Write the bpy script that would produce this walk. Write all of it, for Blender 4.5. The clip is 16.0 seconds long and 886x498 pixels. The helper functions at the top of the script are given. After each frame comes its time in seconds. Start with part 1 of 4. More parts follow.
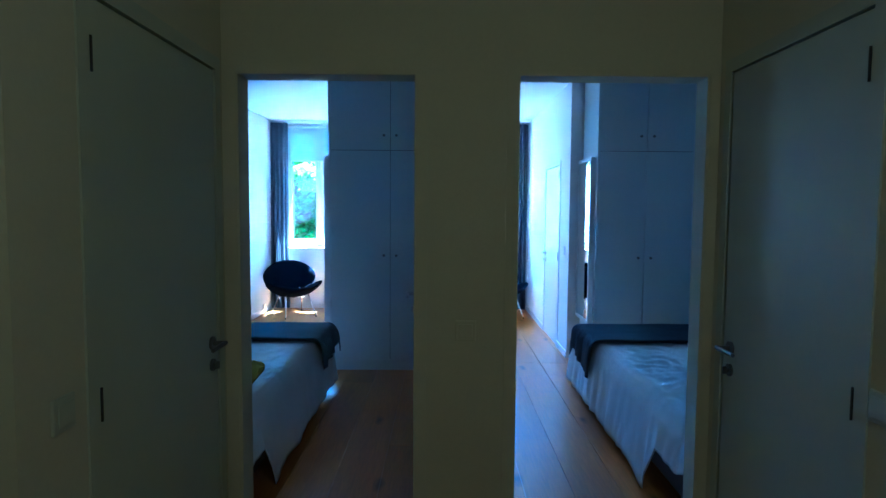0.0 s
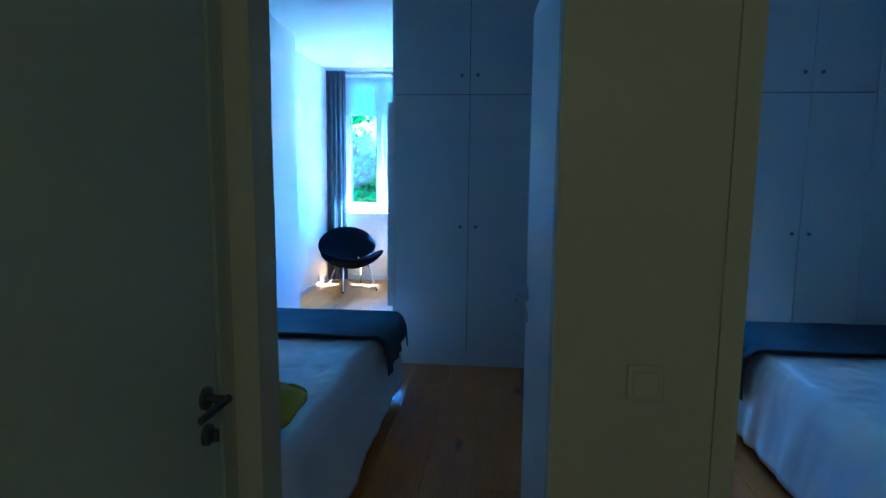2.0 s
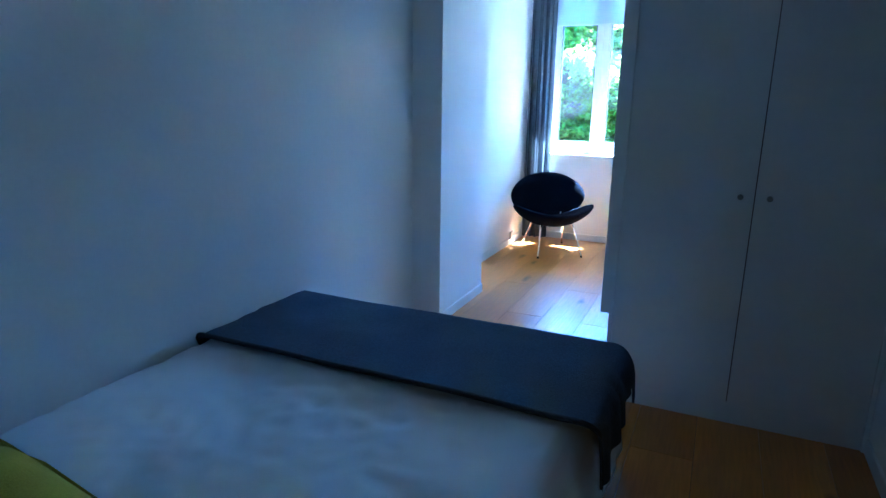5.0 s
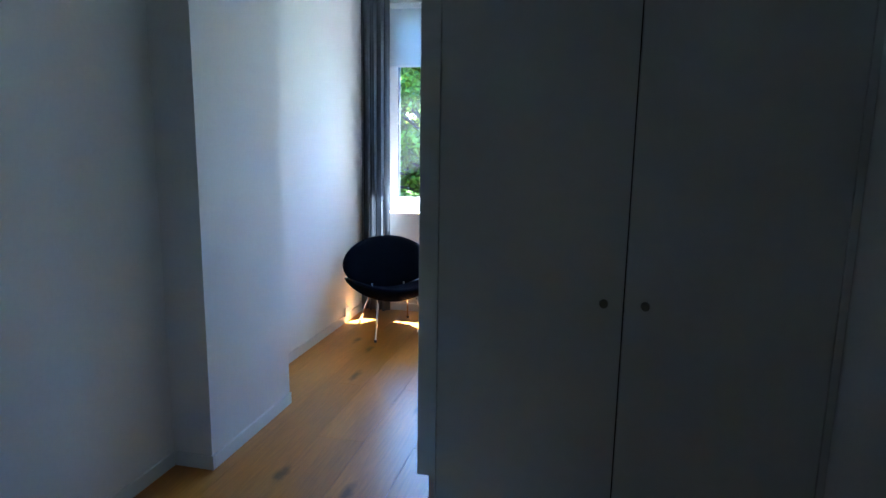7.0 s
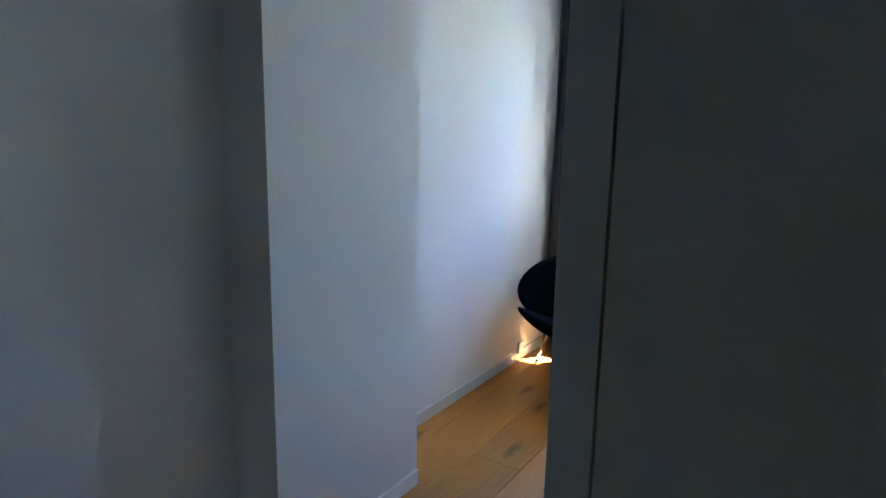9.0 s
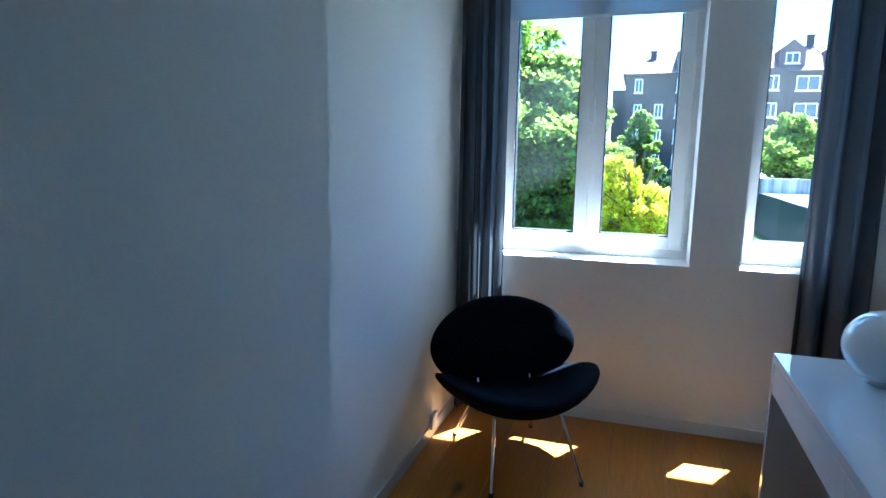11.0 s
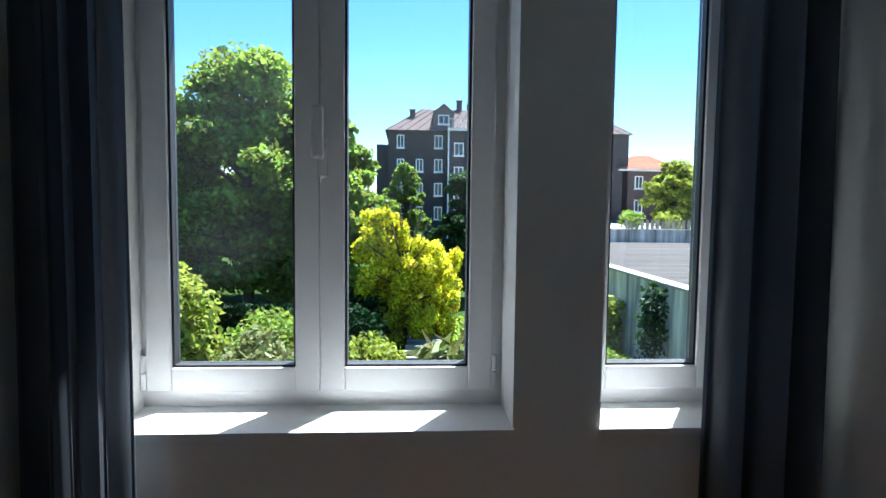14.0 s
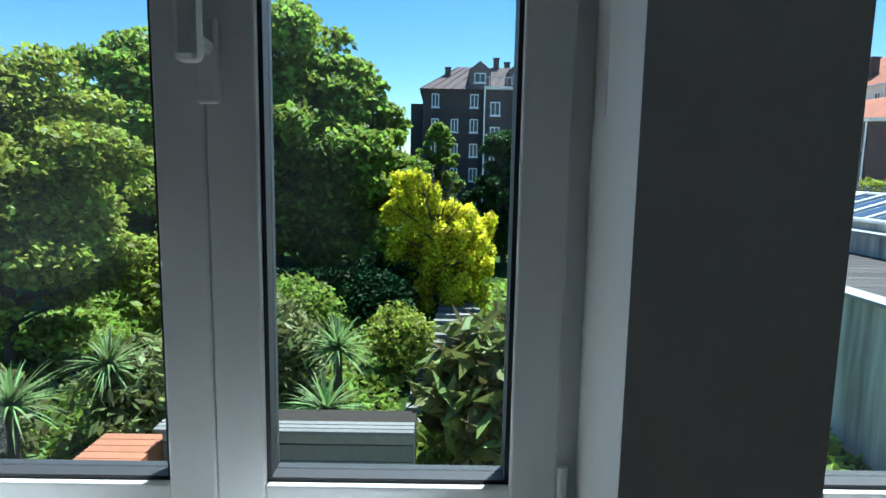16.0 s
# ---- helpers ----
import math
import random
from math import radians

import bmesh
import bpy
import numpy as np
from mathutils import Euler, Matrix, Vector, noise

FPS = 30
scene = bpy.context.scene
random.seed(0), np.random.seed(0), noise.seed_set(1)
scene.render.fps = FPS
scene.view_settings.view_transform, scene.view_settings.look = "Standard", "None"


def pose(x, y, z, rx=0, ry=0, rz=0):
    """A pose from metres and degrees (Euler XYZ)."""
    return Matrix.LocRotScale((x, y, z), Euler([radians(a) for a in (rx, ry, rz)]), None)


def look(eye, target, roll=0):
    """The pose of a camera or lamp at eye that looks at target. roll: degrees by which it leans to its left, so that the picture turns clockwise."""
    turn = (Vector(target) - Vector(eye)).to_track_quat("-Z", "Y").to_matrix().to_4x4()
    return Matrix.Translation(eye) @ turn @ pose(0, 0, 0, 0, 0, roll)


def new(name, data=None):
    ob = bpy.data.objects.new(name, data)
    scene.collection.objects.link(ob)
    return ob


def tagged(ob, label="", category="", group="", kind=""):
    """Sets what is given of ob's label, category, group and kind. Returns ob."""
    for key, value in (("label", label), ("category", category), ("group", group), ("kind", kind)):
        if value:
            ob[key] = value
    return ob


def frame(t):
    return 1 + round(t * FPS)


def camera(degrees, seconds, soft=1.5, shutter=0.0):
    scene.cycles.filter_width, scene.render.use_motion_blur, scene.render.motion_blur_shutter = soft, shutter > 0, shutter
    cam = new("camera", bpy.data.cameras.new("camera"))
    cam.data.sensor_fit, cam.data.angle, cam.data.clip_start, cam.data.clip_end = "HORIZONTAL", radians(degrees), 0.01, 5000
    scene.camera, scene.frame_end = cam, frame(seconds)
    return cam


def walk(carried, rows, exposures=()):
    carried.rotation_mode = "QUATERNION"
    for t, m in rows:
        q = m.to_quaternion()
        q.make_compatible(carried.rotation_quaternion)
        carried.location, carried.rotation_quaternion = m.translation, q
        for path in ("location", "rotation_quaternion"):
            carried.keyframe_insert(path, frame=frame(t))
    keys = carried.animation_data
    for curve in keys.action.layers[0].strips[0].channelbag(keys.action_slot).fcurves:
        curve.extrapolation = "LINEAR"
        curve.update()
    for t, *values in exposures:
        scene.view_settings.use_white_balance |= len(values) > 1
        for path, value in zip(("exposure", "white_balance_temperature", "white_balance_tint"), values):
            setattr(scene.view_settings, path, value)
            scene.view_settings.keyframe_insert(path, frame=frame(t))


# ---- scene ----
# camera and walk: seconds, place in metres, pitch, roll, yaw
cam = camera(72.70, 16.0)
PATH = [
    (0.0, 0.271, 0.016, 1.517, -3.84, -0.42, -0.05),
    (0.5, 0.232, 0.231, 1.513, -4.08, -0.45, 2.16),
    (1.0, 0.182, 0.483, 1.498, -5.05, -0.58, 4.82),
    (1.5, 0.082, 0.786, 1.503, -5.98, -0.61, 5.24),
    (2.0, 0.027, 1.088, 1.501, -7.50, -0.55, 5.46),
    (2.5, -0.027, 1.435, 1.513, -7.12, -0.62, 7.26),
    (3.0, -0.103, 1.743, 1.500, -7.84, -0.59, 7.49),
    (3.5, -0.147, 2.027, 1.485, -10.18, -0.65, 9.13),
    (4.0, -0.166, 2.358, 1.464, -13.75, -1.09, 19.41),
    (4.2, -0.232, 2.392, 1.467, -14.47, -0.77, 23.29),
    (6.3, -0.401, 3.452, 1.503, -12.95, -0.99, 25.19),
    (6.5, -0.392, 3.556, 1.507, -11.53, -0.80, 20.97),
    (7.0, -0.348, 3.829, 1.516, -9.66, -0.87, 12.93),
    (7.5, -0.284, 4.092, 1.513, -8.04, -1.13, 15.85),
    (8.0, -0.311, 4.318, 1.507, -10.13, -1.09, 27.10),
    (8.2, -0.355, 4.408, 1.505, -10.08, -1.00, 32.12),
    (9.25, -0.650, 5.090, 1.496, -10.40, -1.05, 33.40),
    (10.3, -1.133, 5.354, 1.485, -10.72, -1.14, 32.39),
    (10.5, -1.204, 5.451, 1.483, -10.02, -1.15, 27.77),
    (11.0, -1.329, 5.740, 1.482, -9.13, -0.91, 17.85),
    (11.5, -1.371, 6.007, 1.478, -7.39, -0.90, 8.15),
    (12.0, -1.370, 6.299, 1.489, -5.88, -0.75, 0.19),
    (12.5, -1.340, 6.612, 1.501, -4.38, -0.85, -1.23),
    (13.0, -1.383, 6.914, 1.506, -4.05, -0.84, -1.74),
    (13.5, -1.389, 7.213, 1.511, -3.15, -0.72, -4.32),
    (14.0, -1.345, 7.478, 1.516, -3.95, -0.65, -3.65),
    (14.5, -1.284, 7.732, 1.524, -3.30, -0.82, -0.04),
    (15.0, -1.271, 7.967, 1.517, -5.28, -0.78, -0.70),
    (15.5, -1.274, 8.181, 1.521, -5.23, -0.78, -1.98),
    (16.0, -1.264, 8.405, 1.517, -7.63, -1.02, -0.34),
]
EXPOSURES = [(0.0, 6.15, 3350, 0), (2.0, 6.15, 3350, 0), (3.0, 6.1, 3350, 0), (3.5, 6.1, 3350, 0), (4.2, 6.15, 3550, 2), (6.3, 5.35, 4750, 5), (7.0, 5.15, 5100, 6), (8.2, 5.2, 5650, 7),
             (10.3, 4.25, 4800, 3), (11.0, 3.9, 4700, 0), (11.5, 3.55, 4600, -1), (12.0, 3.25, 4600, -2), (12.5, 3.0, 4800, 0), (13.5, 2.5, 5900, 10), (14.0, 2.15, 5500, 5), (14.5, 1.95, 5350, 2),
             (15.0, 1.8, 5300, 0), (16.0, 1.45, 5250, -2)]
walk(cam, [(t, pose(x, y, z, 90 + p, r, w)) for t, x, y, z, p, r, w in PATH], EXPOSURES)

# ---- world, sun and window light ----
SUN_DIR = Vector((0.62, 1.0, 2.62)).normalized()
world = bpy.data.worlds.new("sky_world")
scene.world = world
world.use_nodes = True
wn = world.node_tree
sky = wn.nodes.new("ShaderNodeTexSky")
sky.sky_type = "NISHITA"
sky.sun_disc = False
sky.sun_elevation = math.asin(SUN_DIR.z)
sky.sun_rotation = math.atan2(SUN_DIR.x, SUN_DIR.y)
sky.air_density, sky.dust_density, sky.ozone_density = 1.0, 0.4, 2.0
tone = wn.nodes.new("ShaderNodeHueSaturation")
tone.inputs["Saturation"].default_value, tone.inputs["Value"].default_value = 1.3, 0.70
tone.inputs["Hue"].default_value = 0.505
wn.links.new(sky.outputs[0], tone.inputs["Color"])
wn.links.new(tone.outputs[0], wn.nodes["Background"].inputs[0])
wn.nodes["Background"].inputs[1].default_value = 0.10

sun = new("sun", bpy.data.lights.new("sun", "SUN"))
sun.data.energy, sun.data.angle, sun.data.color = 5.0, radians(0.5), (1.0, 0.95, 0.87)
sun.matrix_world = look(SUN_DIR * 30, (0, 0, 0))


def window_light(name, x0, x1, z0, z1, y, watts):
    """Sky light entering by a window opening."""
    ob = new(name, bpy.data.lights.new(name, "AREA"))
    ob.data.shape, ob.data.size, ob.data.size_y = "RECTANGLE", x1 - x0, z1 - z0
    ob.data.energy, ob.data.color = watts, (0.80, 0.90, 1.0)
    ob.matrix_world = look(((x0 + x1) / 2, y, (z0 + z1) / 2), ((x0 + x1) / 2, y - 1, (z0 + z1) / 2 - 0.1))
    return ob


window_light("sky_light_main", -2.07, -1.08, 1.0, 2.2, 9.42, 0.6)
window_light("sky_light_narrow", -0.77, -0.38, 1.0, 2.3, 9.42, 0.22)
window_light("sky_light_second_room", 0.15, 1.15, 1.0, 2.2, 9.42, 1.1)
# strength of the added warm fill lamp in the hall
HALL_FILL_WATTS = 0.15

# ---- materials ----


def material(name, base, rough=0.6, metal=0.0, grain=(40.0, 0.06), stain=(1.5, 0.08), bump=0.05, bump_scale=120.0,
             spec=0.5, vary=0.0, island=0.0, coat=0.0, hue=None, stretch=(1, 1, 1), world_place=False):
    """A surface with fine grain and broad unevenness, at real size."""
    m = bpy.data.materials.new(name)
    m.use_nodes = True
    nt = m.node_tree
    n, l = nt.nodes, nt.links
    b = n["Principled BSDF"]
    b.inputs["Roughness"].default_value, b.inputs["Metallic"].default_value = rough, metal
    b.inputs["Specular IOR Level"].default_value = spec
    b.inputs["Coat Weight"].default_value = coat
    co = n.new("ShaderNodeTexCoord")
    mp = n.new("ShaderNodeMapping")
    mp.inputs["Scale"].default_value = stretch
    l.new(n.new("ShaderNodeNewGeometry").outputs["Position"] if world_place else co.outputs["Object"], mp.inputs[0])

    def tex(scale, detail):
        t = n.new("ShaderNodeTexNoise")
        t.inputs["Scale"].default_value, t.inputs["Detail"].default_value = scale, detail
        l.new(mp.outputs[0], t.inputs["Vector"])
        return t.outputs[0]

    value = None
    for scale, amount in (grain, stain):
        r = n.new("ShaderNodeMapRange")
        r.inputs[1].default_value, r.inputs[2].default_value = 0.25, 0.75
        r.inputs[3].default_value, r.inputs[4].default_value = 1 - amount, 1 + amount
        l.new(tex(scale, 4), r.inputs[0])
        if value is None:
            value = r.outputs[0]
        else:
            mul = n.new("ShaderNodeMath")
            mul.operation = "MULTIPLY"
            l.new(value, mul.inputs[0]), l.new(r.outputs[0], mul.inputs[1])
            value = mul.outputs[0]
    for amount, node, out in ((vary, "ShaderNodeObjectInfo", "Random"), (island, "ShaderNodeNewGeometry", "Random Per Island")):
        if amount:
            r = n.new("ShaderNodeMapRange")
            r.inputs[3].default_value, r.inputs[4].default_value = 1 - amount, 1 + amount
            l.new(n.new(node).outputs[out], r.inputs[0])
            mul = n.new("ShaderNodeMath")
            mul.operation = "MULTIPLY"
            l.new(value, mul.inputs[0]), l.new(r.outputs[0], mul.inputs[1])
            value = mul.outputs[0]
    hsv = n.new("ShaderNodeHueSaturation")
    hsv.inputs["Color"].default_value = (*base, 1)
    l.new(value, hsv.inputs["Value"])
    if hue:
        r = n.new("ShaderNodeMapRange")
        r.inputs[3].default_value, r.inputs[4].default_value = 0.5 - hue, 0.5 + hue
        l.new(n.new("ShaderNodeNewGeometry").outputs["Random Per Island"], r.inputs[0])
        l.new(r.outputs[0], hsv.inputs["Hue"])
    l.new(hsv.outputs[0], b.inputs["Base Color"])
    if bump:
        bp = n.new("ShaderNodeBump")
        bp.inputs["Strength"].default_value, bp.inputs["Distance"].default_value = bump, 0.02
        l.new(tex(bump_scale, 3), bp.inputs["Height"])
        l.new(bp.outputs[0], b.inputs["Normal"])
    return m


def wood_floor():
    """Warm pine boards: streaks along each board, and dark knots."""
    m = material("pine_boards", (0.47, 0.185, 0.024), 0.30, world_place=True, vary=0.16, grain=(9, 0.16), stain=(0.9, 0.10), bump=0.04,
                 bump_scale=60, stretch=(9, 0.6, 1))
    nt = m.node_tree
    n, l = nt.nodes, nt.links
    b = n["Principled BSDF"]
    co = n.new("ShaderNodeNewGeometry")
    mp = n.new("ShaderNodeMapping")
    mp.inputs["Scale"].default_value = (2.1, 0.75, 1)
    l.new(co.outputs["Position"], mp.inputs[0])
    vo = n.new("ShaderNodeTexVoronoi")
    vo.voronoi_dimensions = "2D"
    vo.inputs["Scale"].default_value = 1.0
    wob = n.new("ShaderNodeTexNoise")
    wob.inputs["Scale"].default_value = 11.0
    l.new(co.outputs["Position"], wob.inputs["Vector"])
    push = n.new("ShaderNodeVectorMath")
    push.operation = "MULTIPLY_ADD"
    push.inputs[1].default_value = (0.10, 0.10, 0)
    l.new(wob.outputs["Color"], push.inputs[0]), l.new(mp.outputs[0], push.inputs[2])
    l.new(push.outputs[0], vo.inputs["Vector"])
    r = n.new("ShaderNodeMapRange")
    r.inputs[1].default_value, r.inputs[2].default_value, r.inputs[3].default_value, r.inputs[4].default_value = 0.02, 0.075, 0.25, 1.0
    l.new(vo.outputs["Distance"], r.inputs[0])
    mix = n.new("ShaderNodeMixRGB")
    mix.blend_type = "MULTIPLY"
    mix.inputs[0].default_value = 0.9
    old = b.inputs["Base Color"].links[0].from_socket
    l.new(old, mix.inputs[1]), l.new(r.outputs[0], mix.inputs[2])
    l.new(mix.outputs[0], b.inputs["Base Color"])
    return m


def leafy(name, base, hue=0.03, island=0.6, through_light=0.35):
    """Leaves: dull gloss, some light through them, each a little different."""
    m = material(name, base, 0.55, grain=(3, 0.15), stain=(0.35, 0.25), bump=0, island=island, hue=hue, spec=0.34)
    nt = m.node_tree
    n, l = nt.nodes, nt.links
    b = n["Principled BSDF"]
    tr = n.new("ShaderNodeBsdfTranslucent")
    l.new(b.inputs["Base Color"].links[0].from_socket, tr.inputs[0])
    mx = n.new("ShaderNodeMixShader")
    mx.inputs[0].default_value = through_light
    l.new(b.outputs[0], mx.inputs[1]), l.new(tr.outputs[0], mx.inputs[2])
    l.new(mx.outputs[0], n["Material Output"].inputs[0])
    return m


def clear_glass():
    m = bpy.data.materials.new("window_glass")
    m.use_nodes = True
    n, l = m.node_tree.nodes, m.node_tree.links
    n.remove(n["Principled BSDF"])
    tr, gl, mx, fr = (n.new("ShaderNodeBsdfTransparent"), n.new("ShaderNodeBsdfGlossy"), n.new("ShaderNodeMixShader"), n.new("ShaderNodeFresnel"))
    tr.inputs[0].default_value = (0.95, 0.97, 0.96, 1)
    gl.inputs["Roughness"].default_value = 0.02
    fr.inputs[0].default_value = 1.35
    l.new(fr.outputs[0], mx.inputs[0]), l.new(tr.outputs[0], mx.inputs[1]), l.new(gl.outputs[0], mx.inputs[2])
    # a film of dust and rain marks on the outside
    dust, film = n.new("ShaderNodeBsdfTranslucent"), n.new("ShaderNodeMixShader")
    dust.inputs[0].default_value = (0.85, 0.87, 0.88, 1)
    geo, cloud, spread = n.new("ShaderNodeNewGeometry"), n.new("ShaderNodeTexNoise"), n.new("ShaderNodeMapRange")
    cloud.inputs["Scale"].default_value, cloud.inputs["Detail"].default_value = 1.3, 2
    spread.inputs[1].default_value, spread.inputs[2].default_value = 0.42, 0.75
    spread.inputs[3].default_value, spread.inputs[4].default_value = 0.0, 0.014
    l.new(geo.outputs["Position"], cloud.inputs["Vector"]), l.new(cloud.outputs[0], spread.inputs[0])
    l.new(spread.outputs[0], film.inputs[0]), l.new(mx.outputs[0], film.inputs[1]), l.new(dust.outputs[0], film.inputs[2])
    l.new(film.outputs[0], n["Material Output"].inputs[0])
    return m


def cloth_through(name, base, amount, **k):
    m = material(name, base, 0.9, spec=0.1, **k)
    n, l = m.node_tree.nodes, m.node_tree.links
    b = n["Principled BSDF"]
    tr = n.new("ShaderNodeBsdfTranslucent")
    l.new(b.inputs["Base Color"].links[0].from_socket, tr.inputs[0])
    mx = n.new("ShaderNodeMixShader")
    mx.inputs[0].default_value = amount
    l.new(b.outputs[0], mx.inputs[1]), l.new(tr.outputs[0], mx.inputs[2])
    l.new(mx.outputs[0], n["Material Output"].inputs[0])
    return m


WALL = material("white_wall_paint", (0.78, 0.775, 0.75), 0.85, grain=(60, 0.02), stain=(0.8, 0.03), bump=0.06, bump_scale=180)
HALL = material("cream_hall_paint", (0.56, 0.55, 0.38), 0.85, grain=(60, 0.02), stain=(0.8, 0.05), bump=0.06, bump_scale=180)
CEIL = material("ceiling_paint", (0.80, 0.80, 0.79), 0.9, grain=(50, 0.02), stain=(0.7, 0.03), bump=0.03)
DOOR = material("white_door_lacquer", (0.70, 0.71, 0.70), 0.45, grain=(30, 0.015), stain=(1.0, 0.03), bump=0.02)
LACQ = material("wardrobe_lacquer", (0.66, 0.675, 0.65), 0.4, grain=(30, 0.02), stain=(1.2, 0.03), bump=0.02, vary=0.02)
# white lacquer with the hall's dim olive light put into the base colour
HALLDOOR_DIM = material("hall_door_lacquer_dim", (0.47, 0.51, 0.38), 0.5, grain=(30, 0.015), stain=(1.0, 0.04), bump=0.02)
GAP = material("dark_gap", (0.03, 0.03, 0.03), 0.9, bump=0)
DULL_STEEL = material("dull_steel", (0.20, 0.20, 0.19), 0.35, 1.0, bump=0.03, bump_scale=300)
STEEL = material("brushed_steel", (0.55, 0.55, 0.56), 0.3, 1.0, bump=0.03, bump_scale=300)
CHROME = material("chrome_tube", (0.75, 0.75, 0.77), 0.12, 1.0, bump=0)
PVC = material("white_window_plastic", (0.80, 0.80, 0.80), 0.35, grain=(40, 0.015), stain=(2, 0.04), bump=0.01)
GASKET = material("black_gasket", (0.02, 0.02, 0.022), 0.6, bump=0)
GLASS = clear_glass()
MIRROR = material("mirror_silver", (0.88, 0.9, 0.9), 0.02, 1.0, grain=(1, 0), stain=(1, 0), bump=0)
SHEET = material("white_cotton_sheet", (0.74, 0.76, 0.78), 0.9, grain=(300, 0.03), stain=(3, 0.04), bump=0.12, bump_scale=400, spec=0.1)
THROW = material("navy_knit_throw", (0.07, 0.086, 0.118), 0.95, grain=(150, 0.25), stain=(5, 0.15), bump=0.5, bump_scale=220, spec=0.1)
PIPING = material("black_piping", (0.012, 0.014, 0.02), 0.8, bump=0)
MUSTARD = material("mustard_velvet", (0.36, 0.29, 0.02), 0.85, grain=(200, 0.15), stain=(6, 0.12), bump=0.2, bump_scale=250, spec=0.2)
CURTAIN = cloth_through("grey_curtain_cloth", (0.125, 0.138, 0.16), 0.25, grain=(250, 0.08), stain=(3, 0.06), bump=0.1, bump_scale=350)
BLIND = cloth_through("white_blind_cloth", (0.66, 0.69, 0.72), 0.5, grain=(300, 0.03), stain=(2, 0.03), bump=0.05, bump_scale=400)
WOOL = material("dark_navy_wool", (0.006, 0.008, 0.014), 0.95, grain=(300, 0.3), stain=(8, 0.15), bump=0.3, bump_scale=350, spec=0.02)
GLOSS_WHITE = material("white_gloss_lacquer", (0.78, 0.79, 0.80), 0.08, grain=(20, 0.01), stain=(1.5, 0.02), bump=0.0, coat=0.4)
WENGE = material("dark_brown_board", (0.035, 0.022, 0.018), 0.5, grain=(30, 0.2), bump=0.05)
OPAL = material("opal_glass", (0.82, 0.85, 0.87), 0.1, grain=(10, 0.01), stain=(2, 0.01), bump=0, coat=0.5)
POT = material("white_ceramic", (0.75, 0.77, 0.78), 0.35, grain=(60, 0.02), bump=0.03)
SOIL = material("dark_soil", (0.03, 0.022, 0.015), 0.95, bump=0.6, bump_scale=90)
PINE = wood_floor()
GRASSY = leafy("plant_blades", (0.04, 0.09, 0.025))

# ---- mesh helpers ----


def link(name, bm, mat, parent=None, smooth=False):
    me = bpy.data.meshes.new(name)
    bm.to_mesh(me)
    bm.free()
    for m in (mat if isinstance(mat, (list, tuple)) else (mat,)):
        me.materials.append(m)
    if smooth:
        me.shade_smooth()
    ob = new(name, me)
    ob.parent = parent
    return ob


def part(name, bm, mat, parent, label="", smooth=False):
    ob = link(name, bm, mat, parent, smooth)
    return tagged(ob, label) if label else ob


def thing(name, label, category, x=0.0, y=0.0, z=0.0, rz=0.0, group="", kind=""):
    ob = new(name)
    ob.matrix_world = pose(x, y, z, 0, 0, rz)
    return tagged(ob, label, category, group, kind)


def boxes(*spans, bevel=0.0):
    """One bmesh of boxes given as x0, x1, y0, y1, z0, z1."""
    bm = bmesh.new()
    for x0, x1, y0, y1, z0, z1 in spans:
        m = Matrix.LocRotScale(((x0 + x1) / 2, (y0 + y1) / 2, (z0 + z1) / 2), None, (x1 - x0, y1 - y0, z1 - z0))
        bmesh.ops.create_cube(bm, size=1, matrix=m)
    if bevel:
        bmesh.ops.bevel(bm, geom=bm.edges[:], offset=bevel, segments=2, affect="EDGES", profile=0.5)
    return bm


def rod(bm, a, b, r0, r1=None, seg=12):
    a, b = Vector(a), Vector(b)
    m = Matrix.Translation((a + b) / 2) @ (b - a).to_track_quat("Z", "Y").to_matrix().to_4x4()
    bmesh.ops.create_cone(bm, cap_ends=True, segments=seg, radius1=r0, radius2=r0 if r1 is None else r1, depth=(b - a).length, matrix=m)
    return bm


def sheet(nu, nv, f):
    """A grid of nu by nv cells from a function of (u, v) in 0..1."""
    bm = bmesh.new()
    rows = [[bm.verts.new(f(i / nu, j / nv)) for j in range(nv + 1)] for i in range(nu + 1)]
    for i in range(nu):
        for j in range(nv):
            bm.faces.new((rows[i][j], rows[i + 1][j], rows[i + 1][j + 1], rows[i][j + 1]))
    return bm


def thicken(bm, t):
    bmesh.ops.recalc_face_normals(bm, faces=bm.faces[:])
    bmesh.ops.solidify(bm, geom=bm.faces[:], thickness=t)
    return bm


def lathe(profile, seg=40):
    """A turned shape from (radius, height) pairs."""
    bm = bmesh.new()
    rings = [[bm.verts.new((r * math.cos(2 * math.pi * k / seg), r * math.sin(2 * math.pi * k / seg), z)) for k in range(seg)] for r, z in profile]
    for a, b in zip(rings, rings[1:]):
        for k in range(seg):
            bm.faces.new((a[k], a[(k + 1) % seg], b[(k + 1) % seg], b[k]))
    bm.faces.new(rings[0][::-1]), bm.faces.new(rings[-1])
    return bm


# ---- the rooms ----
H = 2.80


def setting(name, mat, label, *spans, category="wall"):
    return tagged(link(name, boxes(*spans), mat), label, category, kind="structure")


